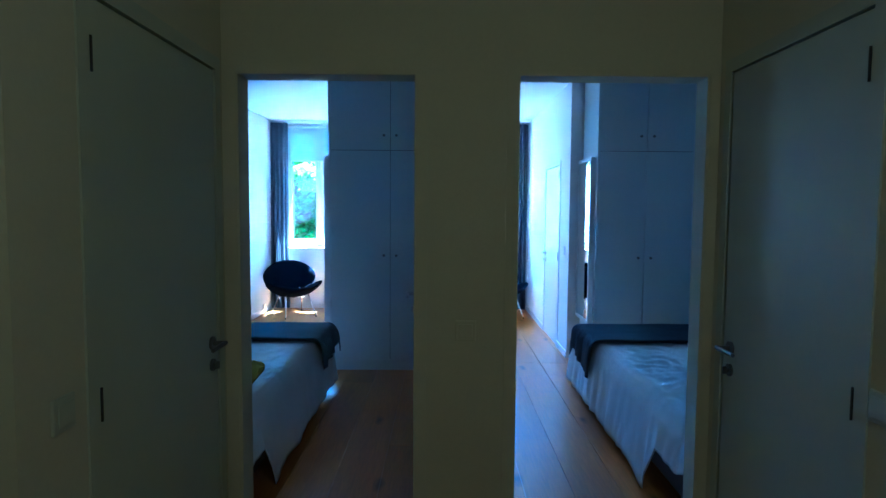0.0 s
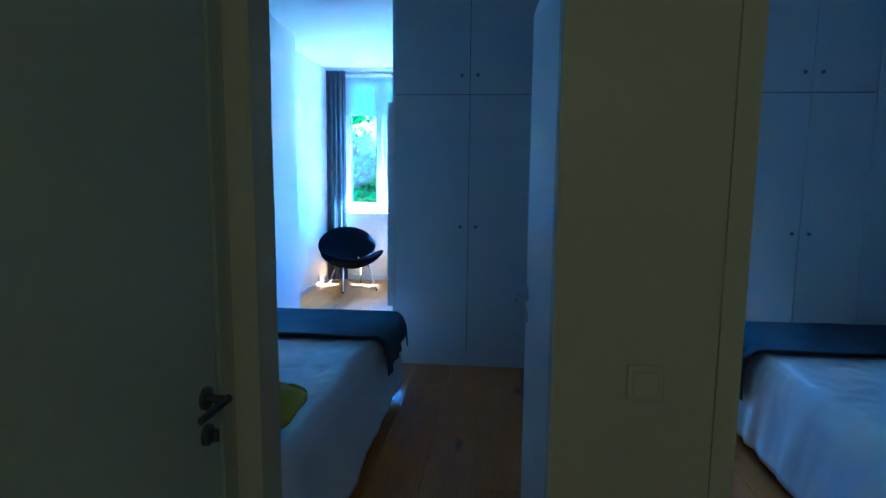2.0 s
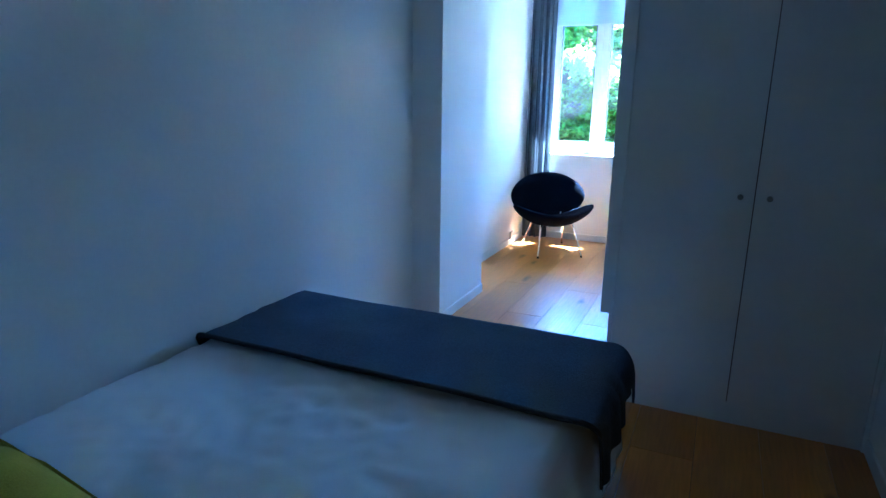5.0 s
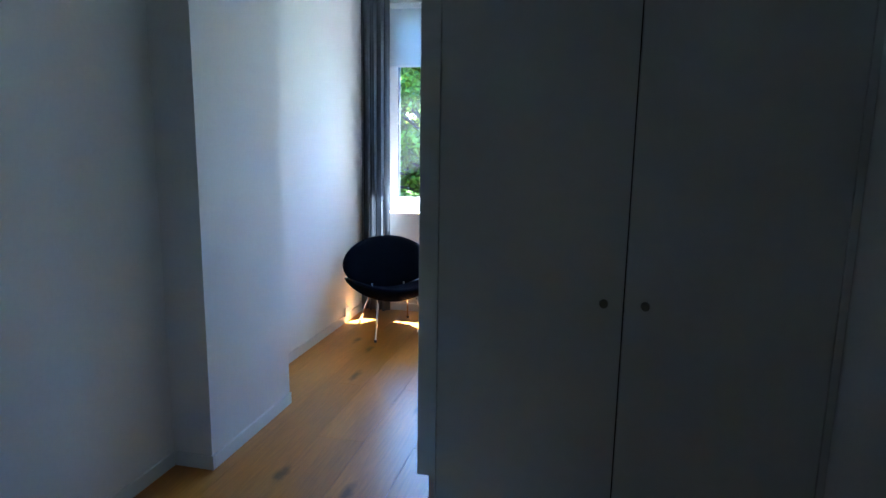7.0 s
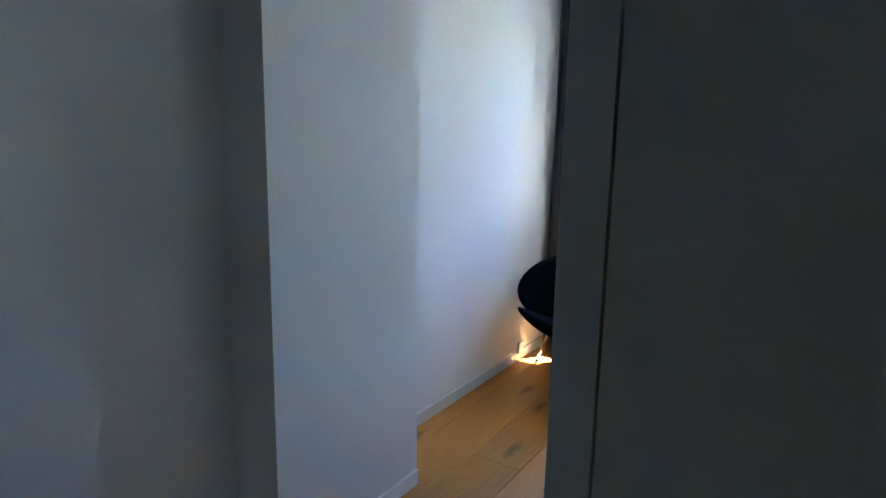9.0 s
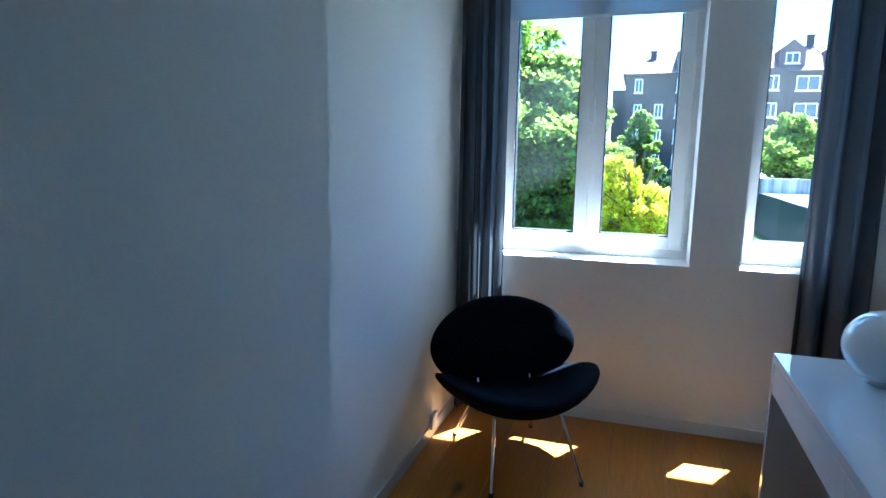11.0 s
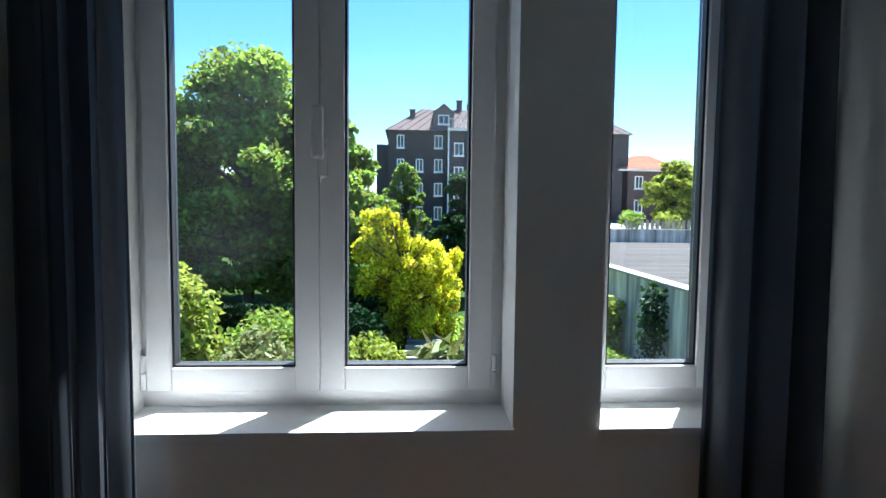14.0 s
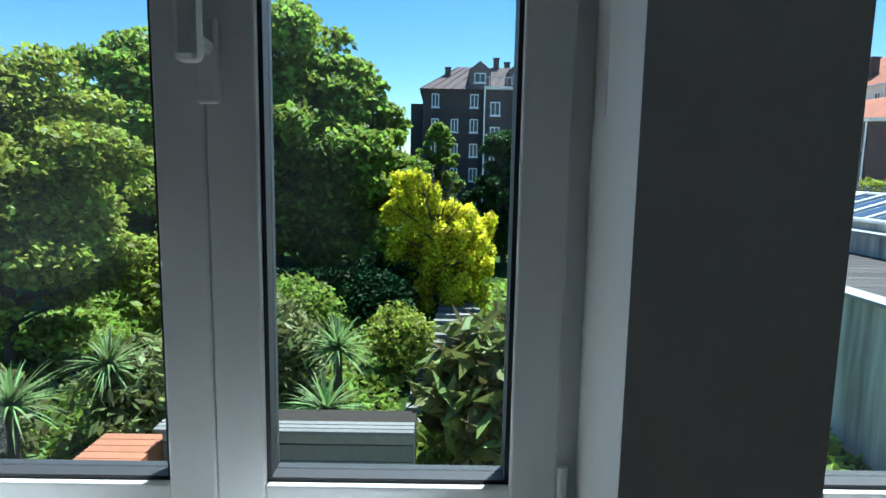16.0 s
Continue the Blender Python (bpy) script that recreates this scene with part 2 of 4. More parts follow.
setting("wall_hall_end", HALL, "cream painted hall wall with two door openings",
        (-0.74, -0.565, 2.472, 2.53, 0, H), (0.168, 0.568, 2.472, 2.53, 0, H), (1.343, 1.58, 2.472, 2.53, 0, H),
        (-0.565, 0.168, 2.472, 2.53, 2.062, H), (0.568, 1.343, 2.472, 2.53, 2.062, H))
setting("wall_bedroom_heads", WALL, "white painted bedroom wall behind the bed heads",
        (-2.42, -0.565, 2.53, 2.59, 0, H), (0.168, 0.568, 2.53, 2.59, 0, H), (1.343, 3.60, 2.53, 2.59, 0, H),
        (-0.565, 0.168, 2.53, 2.59, 2.062, H), (0.568, 1.343, 2.53, 2.59, 2.062, H))
setting("wall_hall_west", HALL, "cream painted hall side wall around a door",
        (-0.74, -0.62, 2.39, 2.472, 0, H), (-0.74, -0.62, 1.25, 1.55, 0, H), (-0.74, -0.62, 1.55, 2.39, 2.06, H),
        (-0.74, -0.62, -1.7, 0.40, 0, H), (-0.74, -0.62, 0.40, 1.25, 2.06, H))
setting("wall_hall_east", HALL, "cream painted hall side wall around a door",
        (1.385, 1.505, 2.37, 2.472, 0, H), (1.385, 1.505, 1.02, 1.60, 0, H), (1.385, 1.505, 1.60, 2.37, 2.06, H), (1.385, 1.505, -1.7, 1.02, 0, H))
setting("wall_hall_back", HALL, "cream painted wall closing the hall", (-0.74, 1.505, -1.82, -1.7, 0, H))
setting("wall_bedroom_west", WALL, "white painted bedroom side wall", (-2.42, -2.174, 2.59, 6.149, 0, H))
setting("wall_pier", WALL, "white painted pier standing out of the wall", (-2.42, -1.969, 6.149, 6.923, 0, H), category="pier")
setting("wall_nook_west", WALL, "white painted side wall of the window end", (-2.42, -2.285, 6.923, 9.075, 0, H))
setting("wall_between_rooms", WALL, "white painted wall between the two bedrooms", (0.36, 0.47, 2.59, 6.20, 0, H))
setting("wall_nook_east", WALL, "white painted side wall of the window end", (-0.16, -0.05, 6.20, 9.075, 0, H), (-0.05, 0.47, 6.20, 6.30, 0, H))
setting("wall_second_room", WALL, "white painted wall with a flush door",
        (1.55, 1.67, 6.09, 6.62, 0, H), (1.55, 1.67, 7.49, 9.075, 0, H), (1.55, 1.67, 6.62, 7.49, 2.0, H))
setting("wall_second_room_east", WALL, "white painted side wall of the second bedroom", (3.48, 3.60, 2.62, 6.2, 0, H), (1.67, 3.6, 6.14, 6.2, 0, H))
setting("wall_window", WALL, "white painted outer wall with deep window openings",
        (-2.42, -2.115, 9.075, 9.44, 0, 2.78), (-1.045, -0.80, 9.075, 9.44, 0, 2.78), (-0.345, 0.15, 9.075, 9.44, 0, 2.78), (1.15, 1.75, 9.075, 9.44, 0, 2.78),
        (-2.115, -1.045, 9.075, 9.44, 0, 0.90), (-0.80, -0.345, 9.075, 9.44, 0, 0.90), (0.15, 1.15, 9.075, 9.44, 0, 0.90), (-2.42, 1.75, 9.075, 9.44, 2.78, 3.0))
tagged(link("ceiling", boxes((-2.42, 3.6, 2.53, 9.44, H, H + 0.12)), CEIL), "white painted ceiling of the bedrooms", "ceiling", kind="structure")
tagged(link("ceiling_hall", boxes((-0.72, 1.58, -1.82, 2.53, H, H + 0.12)), CEIL), "white painted hall ceiling", "ceiling", kind="structure")
tagged(link("roof_eave", boxes((-4.5, 4.5, 9.44, 10.05, 3.9, 4.05), (-4.5, 4.5, 9.44, 9.52, 3.0, 3.95)), WALL), "pale roof eave over the windows", "eave", kind="structure")
setting("wall_outer_below", WALL, "pale outer house wall below the windows", (-6, 4.2, 9.1, 9.40, -3.0, -0.1))


def baseboard(name, *spans):
    bm = boxes(*spans, bevel=0.003)
    tagged(link(name, bm, DOOR), "white painted skirting board", "baseboard", kind="structure")


B = 0.012
baseboard("baseboard_west", (-2.174, -2.174 + B, 2.59, 6.149 - B, 0, 0.07))
baseboard("baseboard_pier", (-2.174 + B, -1.969 + B, 6.149 - B, 6.149, 0, 0.07), (-1.969, -1.969 + B, 6.149, 6.923, 0, 0.07))
baseboard("baseboard_nook", (-2.285, -2.285 + B, 6.923, 9.075, 0, 0.07))
baseboard("baseboard_window", (-2.285 + B, -0.16 - B, 9.075 - B, 9.075, 0, 0.07))
baseboard("baseboard_nook_east", (-0.16 - B, -0.16, 6.2, 9.075, 0, 0.07))
baseboard("baseboard_between", (0.36 - B, 0.36, 2.59, 5.57, 0, 0.07))
baseboard("baseboard_second_room", (1.55 - B, 1.55, 6.09, 6.60, 0, 0.07), (1.55 - B, 1.55, 7.51, 9.075, 0, 0.07))


def lever(parent, x, y, z, out, along, metal=STEEL):
    """A steel door lever with round rose and a key rose below; out: +1 or -1 along x; along: +1 or -1 along y."""
    bm = bmesh.new()
    rod(bm, (x, y, z), (x + out * 0.009, y, z), 0.026, seg=24)
    rod(bm, (x, y, z), (x + out * 0.055, y, z), 0.0095, seg=12)
    rod(bm, (x + out * 0.052, y - along * 0.008, z), (x + out * 0.05, y + along * 0.115, z - 0.002), 0.0095, 0.008, seg=12)
    handle = part("handle", bm, metal, parent, "brushed steel lever handle", smooth=False)
    bm = bmesh.new()
    rod(bm, (x, y, z - 0.085), (x + out * 0.009, y, z - 0.085), 0.024, seg=24)
    rod(bm, (x + out * 0.009, y, z - 0.085), (x + out * 0.016, y, z - 0.085), 0.008, seg=10)
    rose = part("key_rose", bm, metal, parent)
    part("key", boxes((*sorted((x + out * 0.014, x + out * 0.03)), y - 0.004, y + 0.004, z - 0.10, z - 0.07), bevel=0.002), metal, rose)
    return handle


def flush_door(name, x, y0, y1, out, z1=2.05, hinge_far=False, handle=True, mat=DOOR):
    """A closed flush door in a wall along y, its face at x, looking to out."""
    d = thing(name, "closed plain white lacquered door set flush in the wall", "door", kind="structure")
    a, b = sorted((x - out * 0.001, x - out * 0.041))
    part("leaf", boxes((a, b, y0 + 0.006, y1 - 0.006, 0.006, z1 - 0.006), bevel=0.002), mat, d)
    fa, fb = sorted((x + out * 0.006, x - out * 0.06))
    part("frame", boxes((fa, fb, y0 - 0.05, y0, 0, z1 + 0.05), (fa, fb, y1, y1 + 0.05, 0, z1 + 0.05), (fa, fb, y0, y1, z1, z1 + 0.05)), mat, d)
    part("shadow_gap", boxes((*sorted((x - out * 0.044, x - out * 0.05)), y0, y1, 0, z1)), GAP, d)
    if handle:
        lever(d, x, y1 - 0.07, 0.99, out, -1, DULL_STEEL if mat is HALLDOOR_DIM else STEEL)
    for z in (1.0, 1.90):
        bm = bmesh.new()
        rod(bm, (x + out * 0.006, y0 + 0.008, z - 0.045), (x + out * 0.006, y0 + 0.008, z + 0.045), 0.0035, seg=8)
        part("hinge", bm, GAP, d, "slim dark hinge barrel")
    return d


flush_door("door_1", -0.62, 1.55, 2.39, 1, mat=HALLDOOR_DIM)
flush_door("door_2", 1.385, 1.60, 2.37, -1, mat=HALLDOOR_DIM)
flush_door("door_3", -0.68, 0.40, 1.25, 1, mat=HALLDOOR_DIM)
d4 = flush_door("door_4", 1.55, 6.62, 7.49, -1, z1=2.0)


def open_door(name, x, turn, group="open bedroom doors"):
    """A door leaf standing open at right angles to the hall end wall."""
    d = thing(name, "open white lacquered door leaf standing along the wall", "door", group=group, kind="structure")
    part("leaf", boxes((x, x + 0.04, 2.60, 3.335, 0.008, 2.052), bevel=0.002), DOOR, d)
    lever(d, x, 3.27, 1.055, -1, -1)
    lever(d, x + 0.04, 3.27, 1.055, 1, -1)
    pivot = Matrix.Translation((x + 0.02, 2.60, 0))
    d.matrix_world = pivot @ pose(0, 0, 0, 0, 0, turn) @ pivot.inverted()
    for z in (0.30, 1.04, 1.88):
        part("hinge", boxes((x + 0.004, x + 0.02, 2.575, 2.599, z - 0.045, z + 0.045)), GAP, d, "dark metal hinge")
    return d


open_door("door_5", 0.165, 2.6)
open_door("door_6", 0.532, 0)


def door_lining(name, x0, x1):
    bm = boxes((x0 - 0.001, x0 + 0.012, 2.466, 2.594, 0, 2.062), (x1 - 0.012, x1 + 0.001, 2.466, 2.570, 0, 2.062), (x0, x1, 2.466, 2.594, 2.05, 2.063),
               (x0 - 0.04, x0, 2.464, 2.478, 0, 2.117), (x1, x1 + 0.04, 2.464, 2.478, 0, 2.117), (x0, x1, 2.464, 2.478, 2.063, 2.117))
    tagged(link(name, bm, HALL), "painted door lining and narrow casing", "trim", kind="structure")


door_lining("trim_left_opening", -0.565, 0.168)
door_lining("trim_right_opening", 0.568, 1.343)


def switch(x, y, z, face, label="white square light switch on the wall", mat=DOOR):
    """face: +x, -x or -y."""
    s = thing("light_switch", label, "switch", x, y, z, {"+x": 90, "-x": -90, "-y": 0}[face])
    part("plate", boxes((-0.042, 0.042, -0.009, 0.0, -0.042, 0.042), bevel=0.003), mat, s)
    part("rocker", boxes((-0.028, 0.028, -0.014, -0.0092, -0.028, 0.028), bevel=0.002), mat, s)


switch(-0.62, 1.40, 1.03, "+x", "square light switch on the hall wall, dim hall light in its colour", HALLDOOR_DIM)
switch(1.385, 1.50, 1.02, "-x", "square light switch on the hall wall, dim hall light in its colour", HALLDOOR_DIM)
switch(0.37, 2.472, 1.016, "-y", "cream square light switch between the doors", HALL)
switch(1.55, 6.30, 1.09, "-x")
sock = thing("wall_socket", "white wall socket beside the wardrobe", "socket", 0.36, 4.78, 0.34, -90)
part("plate", boxes((-0.042, 0.042, -0.009, 0.0, -0.042, 0.042), bevel=0.003), DOOR, sock)
part("dish", rod(bmesh.new(), (0, -0.0125, 0), (0, -0.0095, 0), 0.022, seg=20), PVC, sock)

# added fixture out of view: a warm fill for the hall, no known lamp
fill_fixture = thing("added_ceiling_light", "added round opal ceiling light, unseen, that fills the hall with warm light", "lamp", 0.65, -0.4, H)
part("mount", lathe([(0.05, 0), (0.06, -0.01), (0.06, -0.02)]), STEEL, fill_fixture)
part("shade", lathe([(0.02, -0.021), (0.12, -0.025), (0.13, -0.05), (0.11, -0.075), (0.02, -0.085)]), OPAL, fill_fixture, smooth=True)
bulb = new("hall_fill", bpy.data.lights.new("hall_fill", "POINT"))
bulb.data.energy, bulb.data.color, bulb.data.shadow_soft_size = HALL_FILL_WATTS, (1.0, 0.66, 0.27), 0.12
bulb.location = (0.65, -0.4, H - 0.24)

# ---- windows ----


def window(name, x0, x1, sashes, blind_z, label):
    """A white casement in its opening; sashes: (x0, x1, hinge side, has handle)."""
    w = thing(name, label, "window", kind="structure")
    y0, y1 = 9.285, 9.355
    zb, zt = 0.915, 2.78
    part("window_frame", boxes((x0, x0 + 0.035, y0, y1, zb, zt), (x1 - 0.035, x1, y0, y1, zb, zt), (x0 + 0.035, x1 - 0.035, y0, y1, zb, zb + 0.045), (x0 + 0.035, x1 - 0.035, y0, y1, zt - 0.05, zt)), PVC, w)
    sill = part("window_sill", boxes((x0 - 0.0, x1 + 0.0, 9.09, y0, 0.90, 0.914), (x0 - 0.004, x1 + 0.004, 9.062, 9.09, 0.895, 0.914)), PVC, w)
    part("outer_sill", boxes((x0, x1, y1, 9.48, 0.88, 0.912)), PVC, w)
    for a, b, hinge, handle in sashes:
        z0, z1 = 0.962, 2.735
        t = 0.072
        s = part("sash", boxes((a, a + t, y0 - 0.018, y1 - 0.02, z0, z1), (b - t, b, y0 - 0.018, y1 - 0.02, z0, z1),
                               (a + t, b - t, y0 - 0.018, y1 - 0.02, z0, z0 + t), (a + t, b - t, y0 - 0.018, y1 - 0.02, z1 - t, z1), bevel=0.004), PVC, w)
        e = 0.007
        part("gasket", boxes((a + t, a + t + e, y0 - 0.006, y1 - 0.03, z0 + t, z1 - t), (b - t - e, b - t, y0 - 0.006, y1 - 0.03, z0 + t, z1 - t),
                             (a + t + e, b - t - e, y0 - 0.006, y1 - 0.03, z0 + t, z0 + t + e), (a + t + e, b - t - e, y0 - 0.006, y1 - 0.03, z1 - t - e, z1 - t)), GASKET, s)
        g = part("pane", boxes((a + t + e, b - t - e, y0 + 0.02, y0 + 0.026, z0 + t + e, z1 - t - e)), GLASS, s)
        g.visible_shadow = False
        if handle:
            hx = (a + 0.008) if hinge > 0 else (b - 0.008)
            yf = y0 - 0.018
            bm = boxes((hx - 0.016, hx + 0.016, yf - 0.014, yf, 1.60, 1.715), bevel=0.005)
            rod(bm, (hx, yf - 0.01, 1.675), (hx - 0.006, yf - 0.046, 1.675), 0.012)
            hb = boxes((hx - 0.026, hx + 0.010, yf - 0.062, yf - 0.036, 1.648, 1.80), bevel=0.010)
            base = part("handle", bm, PVC, s, "white plastic window handle")
            part("grip", hb, PVC, base, smooth=False)
        hx = b + 0.008 if hinge > 0 else a - 0.008
        for z in (1.02, 2.5):
            bm = bmesh.new()
            rod(bm, (hx, y0 - 0.016, z - 0.05), (hx, y0 - 0.016, z - 0.002), 0.008)
            rod(bm, (hx, y0 - 0.016, z + 0.002), (hx, y0 - 0.016, z + 0.05), 0.008)
            part("hinge", bm, PVC, s)
    # roller blind hanging part way down in the reveal
    bl = thing("roller_blind", "white cloth roller blind partly lowered in the window", "blind", group="roller blinds")
    bx0, bx1 = x0 + 0.008, x1 - 0.008
    part("cloth", boxes((bx0, bx1, 9.225, 9.2268, blind_z + 0.012, 2.72)), BLIND, bl)
    part("bottom_bar", boxes((bx0, bx1, 9.219, 9.233, blind_z, blind_z + 0.0125), bevel=0.002), PVC, bl)
    part("roller", rod(bmesh.new(), (bx0, 9.225, 2.742), (bx1, 9.225, 2.742), 0.026), PVC, bl)
    bm = bmesh.new()
    for k in range(90):
        z = 2.70 - k * 0.0125
        bmesh.ops.create_icosphere(bm, subdivisions=1, radius=0.0022, matrix=Matrix.Translation((x1 - 0.012, 9.165 + 0.012 * math.sin(k * 0.02), z)))
    rod(bm, (x1 - 0.012, 9.17, 2.72), (x1 - 0.012, 9.176, 1.58), 0.0009, seg=5)
    part("bead_chain", bm, PVC, bl)
    return w


window("window_1", -2.115, -1.045, [(-2.099, -1.594, -1, False), (-1.593, -1.077, 1, True)], 2.215, "white double casement window in a deep reveal")
window("window_2", -0.80, -0.345, [(-0.796, -0.363, 1, True)], 2.36, "narrow white single casement window in a deep reveal")
window("window_3", 0.15, 1.15, [(0.17, 0.649, -1, False), (0.651, 1.13, 1, True)], 2.20, "white double casement window of the second bedroom")


def curtain(x0, x1, folds, seed, label):
    """A pleated curtain drawn aside, from its ceiling track to the floor."""
    c = thing("curtain", label, "curtain", (x0 + x1) / 2, 8.965, 0.0, group="curtains")
    rng = random.Random(seed)
    ph = [rng.uniform(0, 6.28) for _ in range(4)]
    wdt = x1 - x0

    def f(u, v):
        z = 0.015 + 2.745 * v
        low = 1 - v
        amp = (0.026 + 0.020 * low) * (1.35 if folds < 4 else 1) + 0.006 * math.sin(3 * u * math.pi + ph[0])
        s = u + 0.02 * math.sin(5 * u + ph[1] + v * 1.5)
        y = amp * math.sin(2 * math.pi * folds * s + ph[2]) + 0.008 * math.sin(2 * math.pi * folds * 2.3 * s + ph[3] + v * 2)
        x = (u - 0.5) * wdt * (1 + 0.03 * math.sin(2.5 * v + ph[0])) + 0.010 * math.sin(4 * math.pi * folds * s + ph[1])
        return (x, y, z)

    part("cloth", sheet(140, 30, f), CURTAIN, c, smooth=True)
    for k in range(folds + 1):
        part("glider", rod(bmesh.new(), ((k / folds - 0.5) * wdt * 0.96, 0, 2.75), ((k / folds - 0.5) * wdt * 0.96, 0, 2.79), 0.003, seg=6), PVC, c)
    return c


curtain(-2.275, -2.015, 4, 3, "dark grey curtain drawn aside beside the window")
curtain(-0.545, -0.26, 3, 8, "dark grey curtain drawn aside over the narrow window")
curtain(1.24, 1.52, 5, 5, "blue-grey curtain drawn aside in the second bedroom")
tagged(link("curtain_rail", boxes((-2.28, -0.165, 8.95, 8.98, 2.785, 2.799)), PVC), "slim white ceiling curtain rail", "rail", kind="structure")
tagged(link("curtain_rail_second", boxes((0.0, 1.545, 8.95, 8.98, 2.785, 2.799)), PVC), "slim white ceiling curtain rail", "rail", kind="structure")

# ---- wardrobes ----


def knob(parent, x, y, z):
    bm = bmesh.new()
    rod(bm, (x, y, z), (x, y - 0.012, z), 0.006)
    rod(bm, (x, y - 0.012, z), (x, y - 0.026, z), 0.013, 0.011, seg=16)
    part("knob", bm, DULL_STEEL, parent, "small round dull steel knob")


def wardrobe(x0, x1, y, label, mirror=False):
    """Two tall doors, two top doors, a plinth and side panels; the front at y."""
    w = thing("wardrobe", label, "wardrobe", group="built-in wardrobes")
    mid, g, depth = (x0 + x1) / 2, 0.0025, 0.57
    for a, b in ((x0, x0 + 0.02), (x1 - 0.02, x1)):
        part("side_panel", boxes((a, b, y - 0.004, y + depth, 0, 2.795)), LACQ, w)
    part("back_panel", boxes((x0 + 0.02, x1 - 0.02, y + depth - 0.01, y + depth, 0, 2.795)), LACQ, w)
    part("top_filler", boxes((x0 + 0.02, x1 - 0.02, y - 0.002, y + 0.02, 2.735, 2.795)), LACQ, w)
    part("inside", boxes((x0 + 0.021, x1 - 0.021, y + 0.03, y + 0.05, 0.02, 2.73)), GAP, w)
    part("plinth", boxes((x0 + 0.02, x1 - 0.02, y + 0.012, y + 0.03, 0, 0.10)), LACQ, w)
    for a, b, s in ((x0 + 0.022, mid - g, -1), (mid + g, x1 - 0.022, 1)):
        for z0, z1, kz in ((0.104, 2.043, 1.08), (2.049, 2.732, 2.18)):
            d = part("door", boxes((a, b, y, y + 0.02, z0, z1), bevel=0.0015), LACQ, w)
            knob(d, mid + s * 0.057, y, kz)
    return w


def wall_mirror(x, y0, y1, z0, z1):
    m = thing("mirror", "tall narrow framed mirror fixed on the wardrobe side", "mirror", group="wardrobe mirrors")
    part("frame", boxes((x - 0.045, x, y0, y0 + 0.03, z0, z1), (x - 0.045, x, y1 - 0.03, y1, z0, z1), (x - 0.045, x, y0 + 0.03, y1 - 0.03, z0, z0 + 0.03), (x - 0.045, x, y0 + 0.03, y1 - 0.03, z1 - 0.03, z1), bevel=0.002), LACQ, m)
    part("mirror_glass", boxes((x - 0.038, x - 0.002, y0 + 0.031, y1 - 0.031, z0 + 0.031, z1 - 0.031)), MIRROR, m)


wardrobe(-0.779, 0.357, 5.575, "pale grey lacquered built-in wardrobe up to the ceiling")
wall_mirror(-0.781, 5.60, 6.08, 0.45, 2.00)
wardrobe(1.672, 2.56, 5.50, "pale grey lacquered built-in wardrobe up to the ceiling")
wardrobe(2.562, 3.45, 5.50, "pale grey lacquered built-in wardrobe up to the ceiling")
wall_mirror(1.670, 5.56, 6.06, 0.45, 2.00)

# ---- beds ----


def hump(t, r):
    """0 at the rim rising to 1 over r."""
    return math.sqrt(max(0.0, 1 - (1 - min(1.0, t / r)) ** 2))


def bed(x0, x1, y0, y1, seed, turn_up, label):
    top = 0.555
    b = thing("bed", label, "bed", (x0 + x1) / 2, y0, 0, group="beds")
    w, L = x1 - x0, y1 - y0
    part("base", boxes((-w / 2 + 0.06, w / 2 - 0.06, 0.05, L - 0.06, 0.10, 0.28), bevel=0.01), WENGE, b, "dark bed base")
    for sx in (-1, 1):
        for yy in (0.15, L - 0.15):
            part("leg", rod(bmesh.new(), (sx * (w / 2 - 0.14), yy, 0), (sx * (w / 2 - 0.14), yy, 0.11), 0.025), STEEL, b)
    rng = Vector((seed * 3.1, seed * 1.7, 0))

    def f(u, v):
        # cover: flat top, rounded edge, then hanging sides that flare to the hem
        def fold(t, half):
            s = (t - 0.5) * 2
            a = abs(s)
            k = 0.72
            if a < k:
                return s / k * half, 0.0
            d = (a - k) / (1 - k)
            return math.copysign(half + 0.055 * math.sin(min(1, d * 4) * math.pi / 2) + 0.045 * d, s), d
        x, dx = fold(u, w / 2 - 0.05)
        yy, dy = fold(v, L / 2 - 0.05)
        d = max(dx, dy)
        p = Vector((x, yy, 0)) + rng
        hem = 0.09 + 0.02 * noise.noise(p * 3)
        along = yy + L / 2 - turn_up
        if along < 0:
            hem += min(0.22, -along * 1.3)
        else:
            hem -= 0.06 * max(0.0, 1 - along / 0.25)
        z = top - (top - hem) * (max(0.0, d - 0.04) / 0.96) ** 1.0 if d > 0 else top
        if d > 0 and d < 0.16:
            z = top - 0.075 * (1 - math.cos(d / 0.16 * math.pi / 2)) - 0.0
        elif d >= 0.16:
            z = (top - 0.075) - (top - 0.075 - hem) * (d - 0.16) / 0.84
        wr = noise.noise(Vector((p.x * 5, p.y * 2.2, 0.3))) * 0.007 + abs(noise.noise(Vector((p.x * 9 + p.y * 5, p.y * 9 - p.x * 6, 4.2)))) * -0.014
        ripple = 0.030 * d * noise.noise(Vector((p.x * 5 + 7, p.y * 5, d * 0.6))) + 0.012 * d * noise.noise(Vector((p.x * 13, p.y * 13, d)))
        if dx > dy:
            x += math.copysign(ripple, x)
        elif dy > 0:
            yy += math.copysign(ripple, yy)
        return (x, yy + L / 2, z + (wr if d < 0.3 else 0))

    part("bed_cover", thicken(sheet(120, 140, f), 0.006), SHEET, b, "white cotton cover hanging over the sides", smooth=True)
    return b


